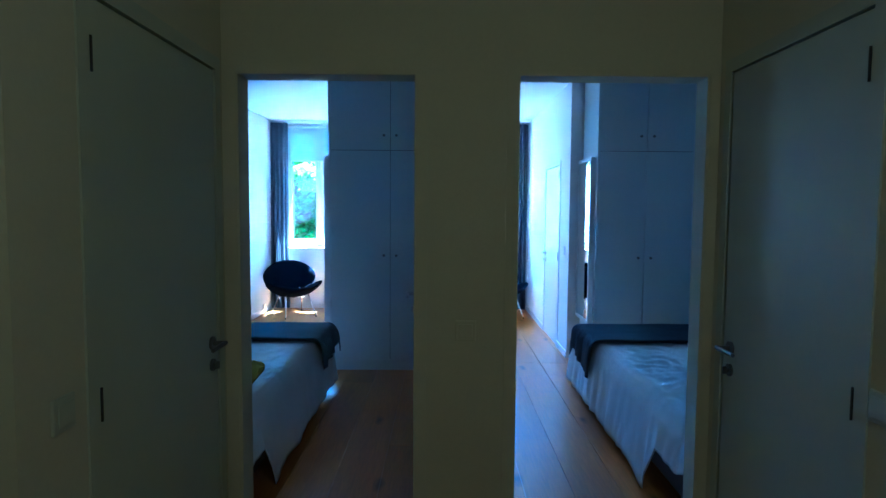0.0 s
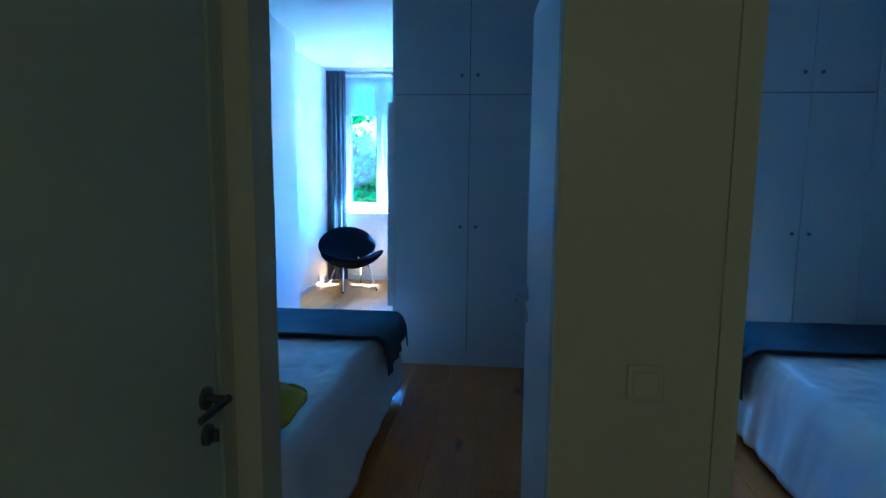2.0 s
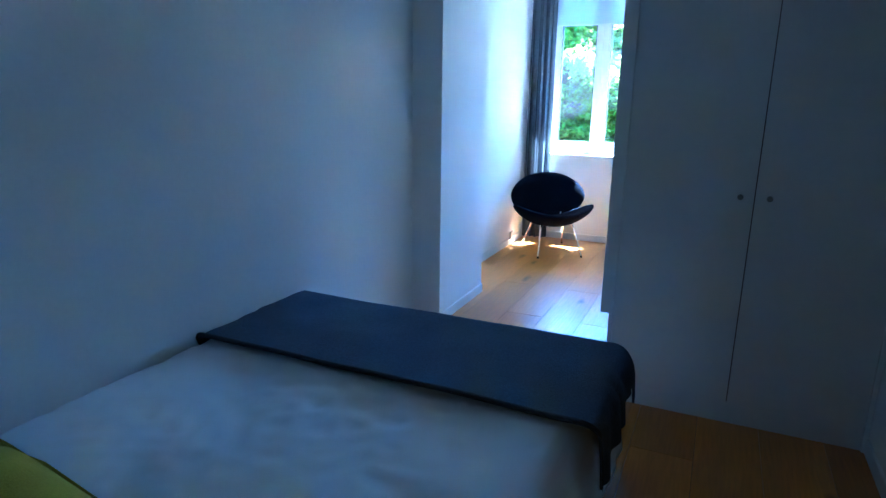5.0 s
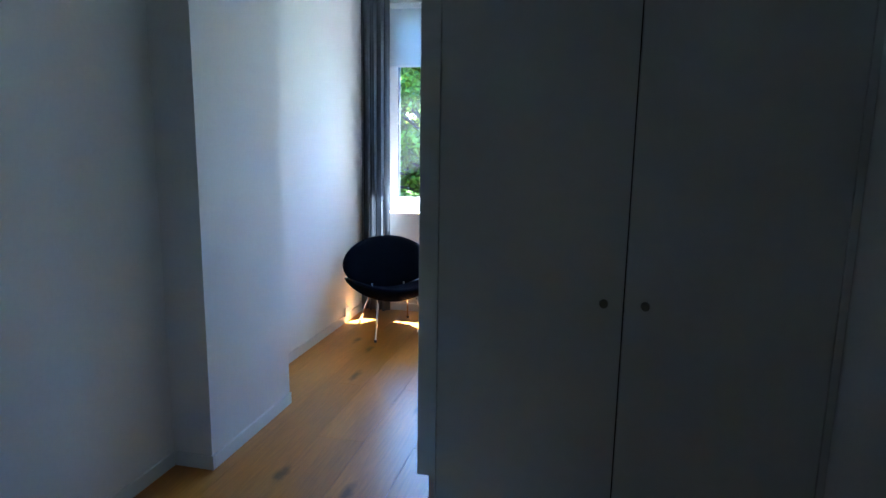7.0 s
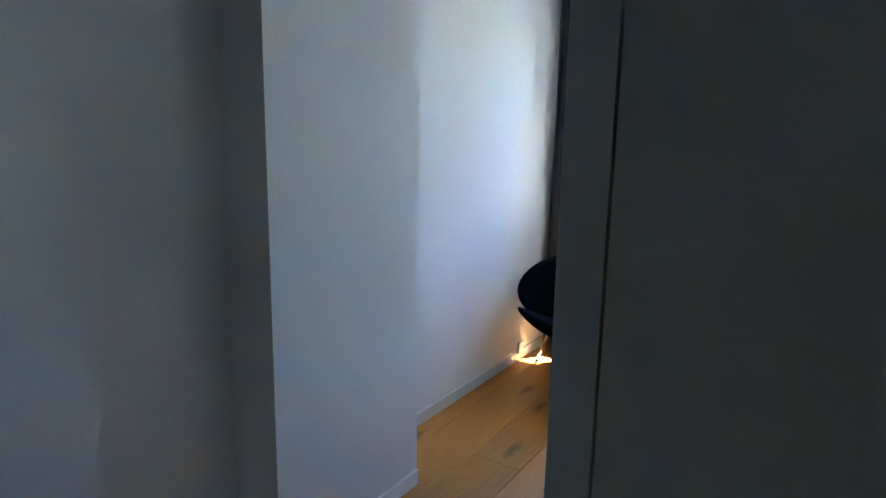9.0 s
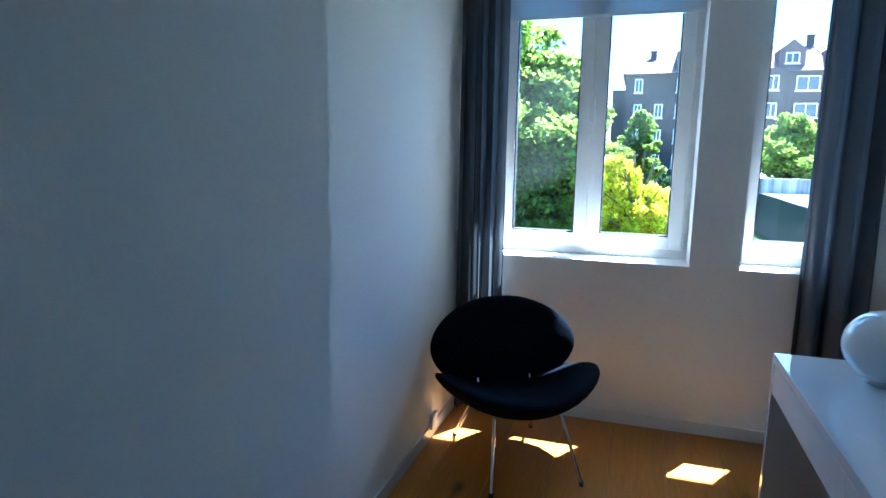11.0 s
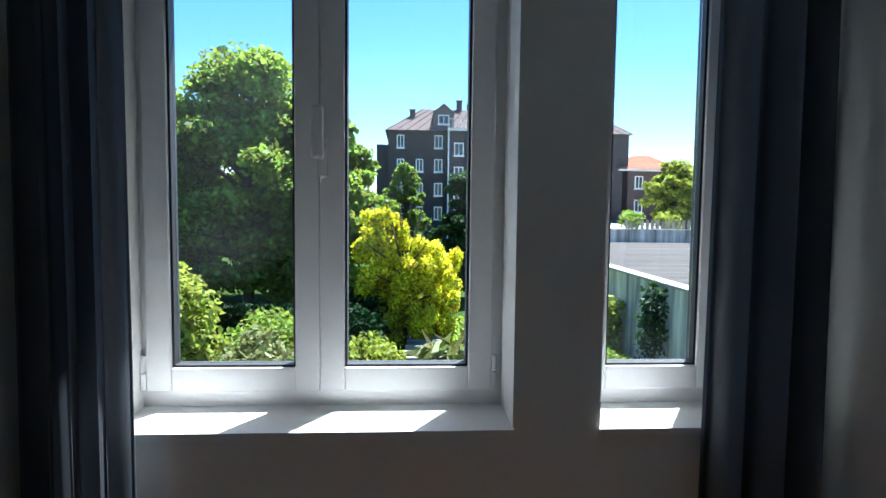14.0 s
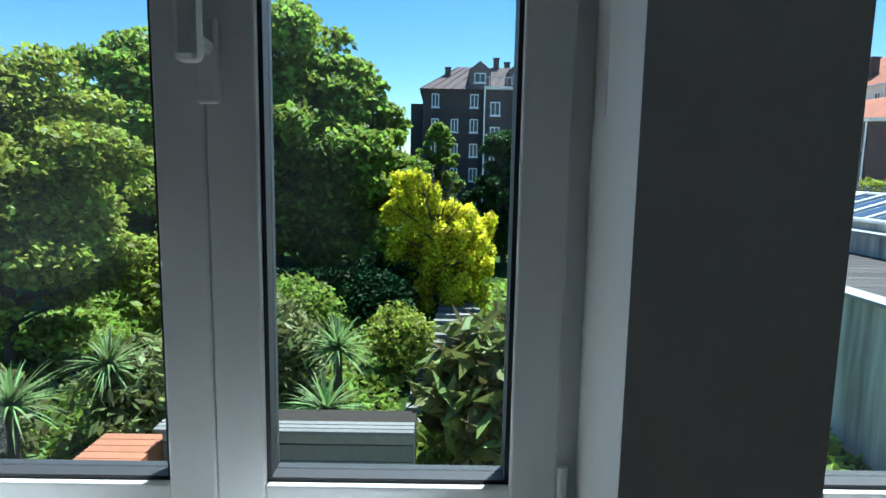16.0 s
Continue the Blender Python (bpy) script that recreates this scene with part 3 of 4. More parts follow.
def bed_throw(x0, x1, y0, y1, drop, seed, label):
    """A knitted throw over the foot end, hanging at the sides."""
    t = thing("throw", label, "blanket", group="bed throws")
    w = x1 - x0
    top = 0.572

    def f(u, v):
        reach = w / 2 + 0.06 + drop * (1.3 - 0.55 * v)
        s = (u - 0.5) * 2 * reach
        a = abs(s)
        yy = y0 + (y1 - y0) * v
        flat = w / 2 + 0.01
        if a < flat:
            x, z = s, top
        else:
            d = a - flat
            r = 0.055
            q = min(d / (r * 1.57), 1)
            x = math.copysign(flat + r * math.sin(q * math.pi / 2) + 0.10 * max(0, d - r * 1.57), s)
            z = top - r * (1 - math.cos(q * math.pi / 2)) - max(0, d - r * 1.57)
            x += math.copysign(0.018 * q * math.sin(yy * 21 + seed) + 0.01 * q * math.sin(yy * 39), s)
            yy += 0.05 * q * math.sin(d * 9) * (0.5 - v) * 2
        end = max(0.0, (v - 0.90) / 0.10)
        z -= 0.10 * end * end
        n = noise.noise(Vector((x * 4, yy * 5, seed)))
        return ((x0 + x1) / 2 + x, yy, z + 0.006 * n + 0.004)

    part("knit", thicken(sheet(130, 44, f), 0.009), THROW, t, smooth=True)

    def g(u, v):
        x, yy, z = f(u, 0.0)
        a = v * 2 * math.pi
        return (x, yy - 0.004 + 0.008 * math.cos(a), z + 0.006 + 0.008 * math.sin(a))

    part("piping", sheet(130, 8, g), PIPING, t, "black corded edge", smooth=True)


def cushion(name, mat, w, d, h, m, label, category="pillow", seed=1):
    """A stuffed cushion, fuller in the middle, with creases."""
    c = thing(name, label, category)
    c.matrix_world = m

    def f(u, v):
        th, ph = 2 * math.pi * u, math.pi * (v - 0.5)
        cx, sx = math.cos(th), math.sin(th)
        p = 0.42
        x = w / 2 * math.copysign(abs(cx) ** p, cx) * max(0.0, math.cos(ph)) ** 0.45
        y = d / 2 * math.copysign(abs(sx) ** p, sx) * max(0.0, math.cos(ph)) ** 0.45
        e = (1 - 0.75 * abs(2 * x / w) ** 3) * (1 - 0.75 * abs(2 * y / d) ** 3)
        z = h / 2 * math.sin(ph) * e
        n = noise.noise(Vector((x * 6, y * 6, seed + (1 if z > 0 else 5))))
        n2 = abs(noise.noise(Vector((x * 14 + 3 * y, y * 10, seed * 2))))
        return (x, y, z + 0.016 * n - 0.026 * n2 * (1 if z > 0 else -1))

    bm = sheet(56, 28, f)
    bmesh.ops.remove_doubles(bm, verts=bm.verts[:], dist=0.0005)
    part("cover", bm, mat, c, smooth=True)
    return c


bed(-2.15, -0.66, 2.64, 4.96, 1, 0.50, "low double bed under a white cotton cover")
bed_throw(-2.09, -0.66, 4.27, 4.97, 0.16, 1.0, "navy knitted throw across the foot of the bed")
cushion("cushion", MUSTARD, 1.40, 0.34, 0.20, pose(-1.36, 3.165, 0.655, 12, 0, -8), "long mustard yellow velvet cushion on the bed", "cushion", 2)
cushion("pillow", SHEET, 0.68, 0.48, 0.22, pose(-1.25, 2.86, 0.665, 16, 0, 3), "white cotton pillow at the bed head", seed=4)
cushion("pillow", SHEET, 0.68, 0.48, 0.22, pose(-1.83, 2.86, 0.665, 16, 0, -3), "white cotton pillow at the bed head", seed=7)
bed(1.40, 2.93, 2.75, 5.02, 2, 0.40, "low double bed under a white cotton cover")
bed_throw(1.43, 2.90, 4.28, 5.02, 0.20, 2.0, "navy knitted throw across the foot of the bed")

# wedge-shaped wall light in the first bedroom
wl = thing("wall_light", "white wedge-shaped wall light, switched off", "lamp")
bm = bmesh.new()
prof = [(0, 2.07), (0.16, 2.07), (0.16, 2.085), (0.06, 2.165), (0, 2.165)]
ends = [[bm.verts.new((-2.174 + a, yy, z)) for a, z in prof] for yy in (5.0, 5.5)]
for k in range(5):
    bm.faces.new((ends[0][k], ends[0][(k + 1) % 5], ends[1][(k + 1) % 5], ends[1][k]))
bm.faces.new(ends[0][::-1]), bm.faces.new(ends[1])
bmesh.ops.recalc_face_normals(bm, faces=bm.faces[:])
part("shade", bm, DOOR, wl)
part("backplate", boxes((-2.174, -2.159, 5.05, 5.45, 2.04, 2.07)), STEEL, wl)

# ---- the window end ----


def lounge_chair(x, y, rz, label):
    """A low chair of two padded shells on four chrome legs; it faces -y before turning."""
    c = thing("lounge_chair", label, "chair", x, y, 0, rz, group="lounge chairs")

    def shell(half_w, half_d, place, thick):
        def f(u, v):
            th, ph = 2 * math.pi * u, math.pi * (v - 0.5)
            r = max(0.0, math.cos(ph)) ** 0.5
            a = half_w * math.cos(th) * r
            b = half_d * math.sin(th) * r * (1 - 0.10 * (a / half_w) ** 2)
            t = thick * math.sin(ph)
            return place(a, b, t)
        bm = sheet(48, 20, f)
        bmesh.ops.remove_doubles(bm, verts=bm.verts[:], dist=0.0005)
        bmesh.ops.recalc_face_normals(bm, faces=bm.faces[:])
        return bm

    def seat(a, b, t):
        return (a, b - 0.02, 0.295 + 1.05 * a * a - 0.16 * b + 0.5 * b * b + t)

    def back(a, b, t):
        lean = 0.20
        return (a, 0.235 - 0.42 * a * a + lean * b + t * 0.95, 0.51 + b - t * lean + 0.05 * abs(a))

    part("seat", shell(0.40, 0.33, seat, 0.05), WOOL, c, smooth=True)
    part("backrest", shell(0.385, 0.245, back, 0.045), WOOL, c, smooth=True)
    for sx, yy, ty in ((-1, -0.30, -0.16), (1, -0.30, -0.16), (-1, 0.30, 0.12), (1, 0.30, 0.12)):
        leg = part("leg", rod(bmesh.new(), (sx * 0.215, yy, 0.012), (sx * 0.16, ty, 0.30), 0.0085), CHROME, c, "thin chrome leg", smooth=False)
        part("foot", rod(bmesh.new(), (sx * 0.216, yy, 0.0), (sx * 0.214, yy, 0.022), 0.0105), GASKET, leg)
    for sx in (-1, 1):
        part("strut", rod(bmesh.new(), (sx * 0.14, 0.14, 0.30), (sx * 0.14, 0.225, 0.50), 0.009), CHROME, c)
    return c


lounge_chair(-1.825, 8.48, 32, "dark navy two-shell lounge chair with chrome legs by the window")
lounge_chair(1.10, 8.50, 20, "dark navy two-shell lounge chair with chrome legs by the curtain")

desk = thing("console_desk", "white gloss console desk with dark open underside", "desk")
dx0, dx1, dy0, dy1 = -0.795, -0.172, 6.50, 8.22
part("top", boxes((dx0, dx1, dy0, dy1, 0.715, 0.75), bevel=0.002), GLOSS_WHITE, desk)
part("side_panel", boxes((dx0, dx1, dy1 - 0.03, dy1, 0, 0.7145)), GLOSS_WHITE, desk)
part("side_panel", boxes((dx0, dx1, dy0, dy0 + 0.03, 0, 0.7145)), GLOSS_WHITE, desk)
part("back_panel", boxes((dx1 - 0.04, dx1 - 0.02, dy0 + 0.03, dy1 - 0.03, 0, 0.7145)), WENGE, desk, "dark brown back board")
for a, b in ((dy0 + 0.032, (dy0 + dy1) / 2 - 0.002), ((dy0 + dy1) / 2 + 0.002, dy1 - 0.032)):
    part("drawer", boxes((dx0 + 0.002, dx0 + 0.4, a, b, 0.60, 0.712), bevel=0.002), GLOSS_WHITE, desk)

lamp = thing("table_lamp", "round white opal glass table lamp on the desk", "lamp", -0.515, 7.99, 0.75)
prof = [(0.075, 0.0), (0.078, 0.012)]
for k in range(25):
    a = -1.15 + k / 24 * (math.pi / 2 - 0.02 + 1.15)
    prof.append((0.130 * math.cos(a), 0.126 + 0.120 * math.sin(a)))
part("globe", lathe(prof[2:], 56), OPAL, lamp, smooth=True)
part("base_ring", lathe([(0.05, 0), (0.054, 0.004), (0.054, 0.018), (0.05, 0.022)]), STEEL, lamp)

plant = thing("potted_plant", "small green grass plant in a white pot on the desk", "plant", -0.52, 7.60, 0.75)
part("pot", lathe([(0.052, 0), (0.055, 0.003), (0.062, 0.105), (0.057, 0.105), (0.055, 0.095)]), POT, plant, smooth=False)
part("soil", lathe([(0.054, 0.085), (0.054, 0.092)]), SOIL, plant)
bm = bmesh.new()
rng = random.Random(11)
for k in range(150):
    a, r0 = rng.uniform(0, 6.283), 0.045 * math.sqrt(rng.random())
    ln, out = rng.uniform(0.05, 0.12), rng.uniform(0.2, 1.0)
    wv = 0.0035
    pts = []
    for s in range(4):
        q = s / 3
        rr = r0 + out * 0.075 * q ** 1.6
        pts.append((Vector((math.cos(a) * rr, math.sin(a) * rr, 0.09 + ln * q)), wv * (1 - q * 0.9)))
    side = Vector((-math.sin(a), math.cos(a), 0))
    vs = [(bm.verts.new(p - side * w_), bm.verts.new(p + side * w_)) for p, w_ in pts]
    for (a0, a1), (b0, b1) in zip(vs, vs[1:]):
        bm.faces.new((a0, a1, b1, b0))
part("blades", bm, GRASSY, plant)
sk = thing("wall_socket", "white wall socket above the skirting by the curtain", "socket", -2.285 + B, 8.55, 0.10, 90)
part("plate", boxes((-0.04, 0.04, -0.02, 0.0, -0.04, 0.04), bevel=0.004), PVC, sk)

# ---- outdoors ----
G0 = -2.9
LAWN = material("garden_ground", (0.035, 0.06, 0.012), 0.95, spec=0.05, grain=(6, 0.3), stain=(0.25, 0.35), bump=0.6, bump_scale=9)
CONCRETE = material("stained_concrete", (0.50, 0.465, 0.40), 0.9, grain=(12, 0.08), stain=(2.6, 0.75), bump=0.2, bump_scale=30, stretch=(1, 1, 0.10))
COPING = material("pale_coping", (0.36, 0.35, 0.34), 0.8, grain=(20, 0.06), stain=(1, 0.1), bump=0.1)
DECKING = material("grey_boards", (0.095, 0.083, 0.077), 0.9, spec=0.1, vary=0.18, grain=(15, 0.15), stain=(0.6, 0.15), bump=0.2, stretch=(1, 6, 1))
SLEEPER = material("weathered_timber", (0.20, 0.19, 0.17), 0.9, vary=0.2, grain=(20, 0.2), bump=0.3)
REDWOOD = material("red_brown_deck", (0.34, 0.13, 0.06), 0.7, vary=0.15, grain=(20, 0.15), bump=0.2)
BRICK = material("dark_brown_brick", (0.040, 0.034, 0.036), 0.9, grain=(4, 0.2), stain=(0.2, 0.15), bump=0.3, bump_scale=12)
BRICK2 = material("brown_brick", (0.075, 0.05, 0.045), 0.9, grain=(4, 0.2), stain=(0.2, 0.15), bump=0.3, bump_scale=12)
RENDER = material("pale_render", (0.62, 0.61, 0.58), 0.85, grain=(5, 0.05), stain=(0.4, 0.08))
FRAMEW = material("white_frames", (0.75, 0.75, 0.75), 0.5, bump=0)
DARKGLASS = material("dark_far_glass", (0.05, 0.06, 0.075), 0.08, grain=(1, 0), stain=(0.3, 0.3), bump=0)
ZINC = material("grey_zinc_roof", (0.13, 0.095, 0.09), 0.9, spec=0.15, grain=(3, 0.08), stain=(0.2, 0.12), bump=0.1)
TILES = material("orange_roof_tiles", (0.31, 0.085, 0.032), 0.85, grain=(3, 0.18), stain=(0.3, 0.15), bump=0.3, bump_scale=8, island=0.15)
BARK = material("grey_bark", (0.09, 0.075, 0.055), 0.95, grain=(12, 0.25), bump=0.6, bump_scale=20)
OAK = leafy("oak_leaves", (0.235, 0.305, 0.045), through_light=0.55)
OAK2 = leafy("bright_leaves", (0.30, 0.33, 0.045), through_light=0.55)
DARKLEAF = leafy("dark_leaves", (0.045, 0.085, 0.018))
YELLOW = leafy("yellow_leaves", (0.76, 0.69, 0.025), hue=0.035, through_light=0.45)
REDLEAF = leafy("reddish_leaves", (0.19, 0.19, 0.05), hue=0.06)
# leaves below the trees: their deep shade is painted in as a near-black green
SHADELEAF = leafy("shaded_leaves", (0.014, 0.034, 0.010), through_light=0.1)
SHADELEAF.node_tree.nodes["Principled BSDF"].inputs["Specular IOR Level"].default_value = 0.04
YUCCA = leafy("yucca_leaves", (0.22, 0.30, 0.10))
DRY = leafy("olive_leaves", (0.20, 0.21, 0.065))

tagged(link("ground", sheet(40, 40, lambda u, v: ((u - 0.5) * 1200, -300 + v * 1200, G0)), LAWN), "garden ground of grass and soil", "ground", kind="structure")


def leaf_mesh(name, centres, normals, sizes, mat, parent, rng, long=1.7, label=""):
    """Many small pointed leaves in one mesh."""
    n = len(centres)
    t = rng.normal(size=(n, 3))
    t -= (t * normals).sum(1)[:, None] * normals
    t /= np.linalg.norm(t, axis=1)[:, None] + 1e-9
    b = np.cross(normals, t)
    s = sizes[:, None]
    v = np.stack([centres - t * s * long / 2, centres + b * s / 2, centres + t * s * long / 2, centres - b * s / 2], 1).reshape(-1, 3)
    me = bpy.data.meshes.new(name)
    me.from_pydata(v.tolist(), [], np.arange(4 * n).reshape(n, 4).tolist())
    me.materials.append(mat)
    ob = new(name, me)
    ob.parent = parent
    return tagged(ob, label) if label else ob


def blob_leaves(rng, lobes, count, size, loose=0.27):
    """Leaf places on the outer part of uneven lobes (x, y, z, rx, rz)."""
    lobes = np.array(lobes)
    wts = lobes[:, 3] ** 2
    pick = rng.choice(len(lobes), count, p=wts / wts.sum())
    d = rng.normal(size=(count, 3))
    d /= np.linalg.norm(d, axis=1)[:, None]
    # gather the leaves into sprays
    k = max(8, count // 22)
    spray = rng.normal(size=(k, 3))
    spray /= np.linalg.norm(spray, axis=1)[:, None]
    d = d * loose + spray[rng.integers(0, k, count)]
    d /= np.linalg.norm(d, axis=1)[:, None]
    # most leaves on the upper side of each bough, leaving gaps below
    d[:, 2] = np.where(rng.random(count) < (0.6 if loose < 1 else 0.0), np.abs(d[:, 2]), d[:, 2])
    rad = (0.45 + 0.80 * rng.random(count))[:, None]
    c = lobes[pick, :3] + d * rad * lobes[pick][:, [3, 3, 4]]
    nrm = d * 0.18 + rng.normal(size=(count, 3)) * 0.75 + np.array([0.15, 0.25, 0.75])
    nrm /= np.linalg.norm(nrm, axis=1)[:, None]
    return c, nrm, size * rng.uniform(0.6, 1.4, count)


def tree(name, x, y, top, base, rad, mat, seed, label, count=9000, size=0.22, category="tree", z0=G0, slim=False, lobes_given=None):
    """A tapered trunk with limbs, and a crown of small leaves between base and top."""
    t = thing(name, label, category, x, y, z0)
    rng = np.random.default_rng(seed)
    h, b = top - z0, base - z0
    bm = bmesh.new()
    rod(bm, (0, 0, -0.05), (0.05, 0, h * 0.55), 0.03 * h ** 0.9, 0.015 * h ** 0.9, 10)
    lobes = []
    nl = 64
    for k in range(nl):
        q = (k + 0.5) / nl
        a = k * 2.4 + rng.uniform(-0.4, 0.4)
        env = math.sin(math.pi * min(1, 0.16 + 0.80 * q)) ** 0.7 if not slim else (1.02 - q) ** 0.7
        r = rad * env * rng.uniform(0.17, 0.36)
        off = max(0.0, rad * env - r) * rng.uniform(0.5, 1.18)
        z = b + (h - b - r * 0.75) * q + r * rng.uniform(-0.5, 0.75)
        c = (math.cos(a) * off, math.sin(a) * off, z)
        lobes.append((*c, r, r * rng.uniform(0.45, 0.68)))
        rod(bm, (0, 0, min(z * 0.75, h * 0.5)), c, 0.010 * h ** 0.9, 0.004 * h, 6)
    for k in range(16 if not lobes_given else 0):
        a, q = rng.uniform(0, 6.28), rng.uniform(0.35, 1.0)
        env = math.sin(math.pi * min(1, 0.16 + 0.80 * q)) ** 0.7 if not slim else (1.02 - q) ** 0.7
        r = rad * rng.uniform(0.12, 0.2)
        lobes.append((math.cos(a) * rad * env * 1.02, math.sin(a) * rad * env * 1.02, b + (h - b) * q, r, r * 0.8))
    lobes.append((0, 0, h - rad * 0.32, rad * 0.42, rad * 0.34))
    if lobes_given:
        lobes = [(lx, rng.uniform(-0.9, 0.9), lz, lr * 0.85, lr) for lx, lz, lr in lobes_given]
    part("trunk", bm, BARK, t)
    c, n, s = blob_leaves(rng, lobes, count, size, 1.2 if lobes_given else 0.27)
    if lobes_given:
        c[:, 2] -= np.abs(rng.normal(0, 0.14, count))
    leaf_mesh("crown", c, n, s, mat, t, rng)
    return t


def weeping_lobes():
    """Many small hanging sprays: a slim leader, a wide shoulder, ragged skirts."""
    rng = random.Random(41)
    out = []
    for k in range(210):
        z = rng.uniform(0.25, 4.3)
        if z > 3.4:
            x = rng.gauss(-0.75, 0.22 + 0.5 * (4.4 - z) * 0.5)
        else:
            x = rng.uniform(-1.35 - 0.15 * rng.random(), 1.75) * (0.68 + 0.32 * min(1, z / 1.6))
            z -= 0.25 * max(0, x - 0.4)
        out.append((x, z, rng.uniform(0.10, 0.19) if z > 3.4 else rng.uniform(0.14, 0.33)))
    return out


tree("oak_tree", -8.1, 34.0, 7.8, -2.3, 4.9, OAK, 1, "large dense green oak tree in the garden", 70000, 0.175)
tree("oak_tree", -12.6, 32.0, 6.2, -1.6, 3.4, OAK, 2, "broad green tree at the garden side", 38000, 0.175)
tree("oak_tree", -10.1, 20.6, 3.45, -2.0, 2.9, OAK2, 3, "yellow-green broad tree near the house", 70000, 0.095)
tree("oak_tree", -4.9, 33.5, 4.9, -2.4, 2.9, OAK, 4, "green tree beside the big oak", 38000, 0.175)
tree("oak_tree", -16.0, 42.0, 8.0, -2.0, 5.0, OAK, 15, "tall green tree at the back of the garden", 22000, 0.24)
tree("small_tree", -1.3, 41.0, 3.7, -2.2, 1.35, OAK, 5, "small round green tree before the brick building", 16000, 0.12)
tree("evergreen_tree", 1.75, 36.0, 3.1, -2.6, 1.7, DARKLEAF, 6, "dark evergreen tree beside the garden wall", 26000, 0.12)
tree("yellow_tree", -1.35, 27.0, 1.8, -2.5, 2.0, YELLOW, 7, "bright yellow weeping tree in the sun", 80000, 0.065,
     lobes_given=weeping_lobes())
tree("street_tree", 22.0, 58.0, 5.6, 0.0, 2.6, OAK2, 8, "leafy green tree beyond the flat roof", 12000, 0.24)
tree("street_tree", 47.0, 98.0, 14.0, 0.0, 2.4, DARKLEAF, 9, "dark tall tree behind the tiled house", 5000, 0.4)
tree("street_tree", 9.3, 56.0, 4.4, -0.5, 2.6, OAK, 10, "green tree in front of the brick building", 14000, 0.22)


def shrub(x, y, r, h, mat, seed, label, count=2500, size=0.12, z0=G0, long=1.7):
    s = thing("shrub", label, "bush", x, y, z0, group="garden shrubs")
    rng = np.random.default_rng(seed)
    bm = bmesh.new()
    lobes = []
    for k in range(7):
        a = k * 2.4
        lobes.append((math.cos(a) * r * 0.45, math.sin(a) * r * 0.45, h * (0.3 + 0.09 * k), r * 0.6, h * 0.30))
        rod(bm, (0, 0, 0), lobes[-1][:3], 0.02, 0.008, 6)
    part("stem", bm, BARK, s)
    c, n, z = blob_leaves(rng, lobes, count, size)
    c[:, 2] = np.maximum(c[:, 2], 0.02)
    leaf_mesh("foliage", c, n, z, mat, s, rng, long)


shrub(-2.05, 20.6, 0.72, 1.35, OAK2, 21, "round yellow-green clipped bush", 3500, 0.07)
shrub(-0.55, 16.4, 0.85, 2.0, REDLEAF, 22, "large-leaved shrub with reddish tips", 1500, 0.17, long=3.0)
shrub(0.35, 19.5, 0.65, 1.6, REDLEAF, 23, "large-leaved shrub with reddish tips", 1200, 0.17, long=3.0)
shrub(-4.1, 19.0, 0.85, 1.7, DRY, 24, "feathery grey-green garden shrub", 4000, 0.07, long=3.0)
shrub(-6.9, 21.5, 1.3, 2.6, OAK2, 25, "loose light green garden shrub", 4500, 0.12)
shrub(-5.8, 17.5, 1.0, 1.4, DRY, 26, "olive green shrub by the deck", 3500, 0.08, long=2.5)
shrub(-8.2, 16.5, 1.1, 1.2, DRY, 27, "olive green low shrub", 3000, 0.09, long=2.5)
shrub(-3.0, 26.5, 1.1, 1.5, SHADELEAF, 28, "green shrub under the trees, shade put into its leaf colour", 3000, 0.12)
shrub(1.0, 23.0, 0.9, 1.4, OAK, 29, "dark green shrub by the garden path", 2500, 0.10)
shrub(5.1, 22.5, 0.38, 2.2, DARKLEAF, 30, "climbing shrub against the concrete wall", 900, 0.09)
shrub(4.8, 25.5, 0.6, 1.6, OAK2, 31, "light green shrub below the concrete wall", 1800, 0.10)


def yucca(x, y, z, r, n, seed, label):
    p = thing("yucca", label, "plant", x, y, G0, group="yuccas")
    rng = random.Random(seed)
    part("trunk", rod(bmesh.new(), (0, 0, 0), (0, 0, z - G0), 0.09, 0.07), BARK, p)
    bm = bmesh.new()
    for k in range(n):
        a, el = rng.uniform(0, 6.283), math.asin(rng.uniform(-0.35, 1.0))
        ln = r * rng.uniform(0.8, 1.1)
        side = Vector((-math.sin(a), math.cos(a), 0))
        vs = []
        for q in (0, 0.4, 0.75, 1.0):
            d = ln * q
            c = Vector((math.cos(a) * math.cos(el) * d, math.sin(a) * math.cos(el) * d, z - G0 + math.sin(el) * d - 0.22 * r * q ** 2.5))
            wv = 0.028 * (1.02 - q)
            vs.append((bm.verts.new(c - side * wv), bm.verts.new(c + side * wv)))
        for (a0, a1), (b0, b1) in zip(vs, vs[1:]):
            bm.faces.new((a0, a1, b1, b0))
    part("leaves", bm, YUCCA, p)


yucca(-2.95, 18.4, -1.55, 0.80, 130, 1, "spiky green yucca on a short trunk")
yucca(-2.75, 16.2, -1.75, 0.70, 120, 2, "spiky green yucca on a short trunk")
shrub(-2.9, 24.2, 1.0, 1.4, SHADELEAF, 32, "shrub beside the timber path, shade put into its leaf colour", 4000, 0.09)
shrub(-4.6, 22.5, 1.1, 1.5, OAK, 33, "green shrub in front of the hedge", 4000, 0.09)
yucca(-7.0, 16.2, -1.75, 0.85, 130, 3, "spiky green yucca on a short trunk")
yucca(-6.2, 17.2, -1.50, 0.80, 120, 4, "spiky green yucca on a short trunk")

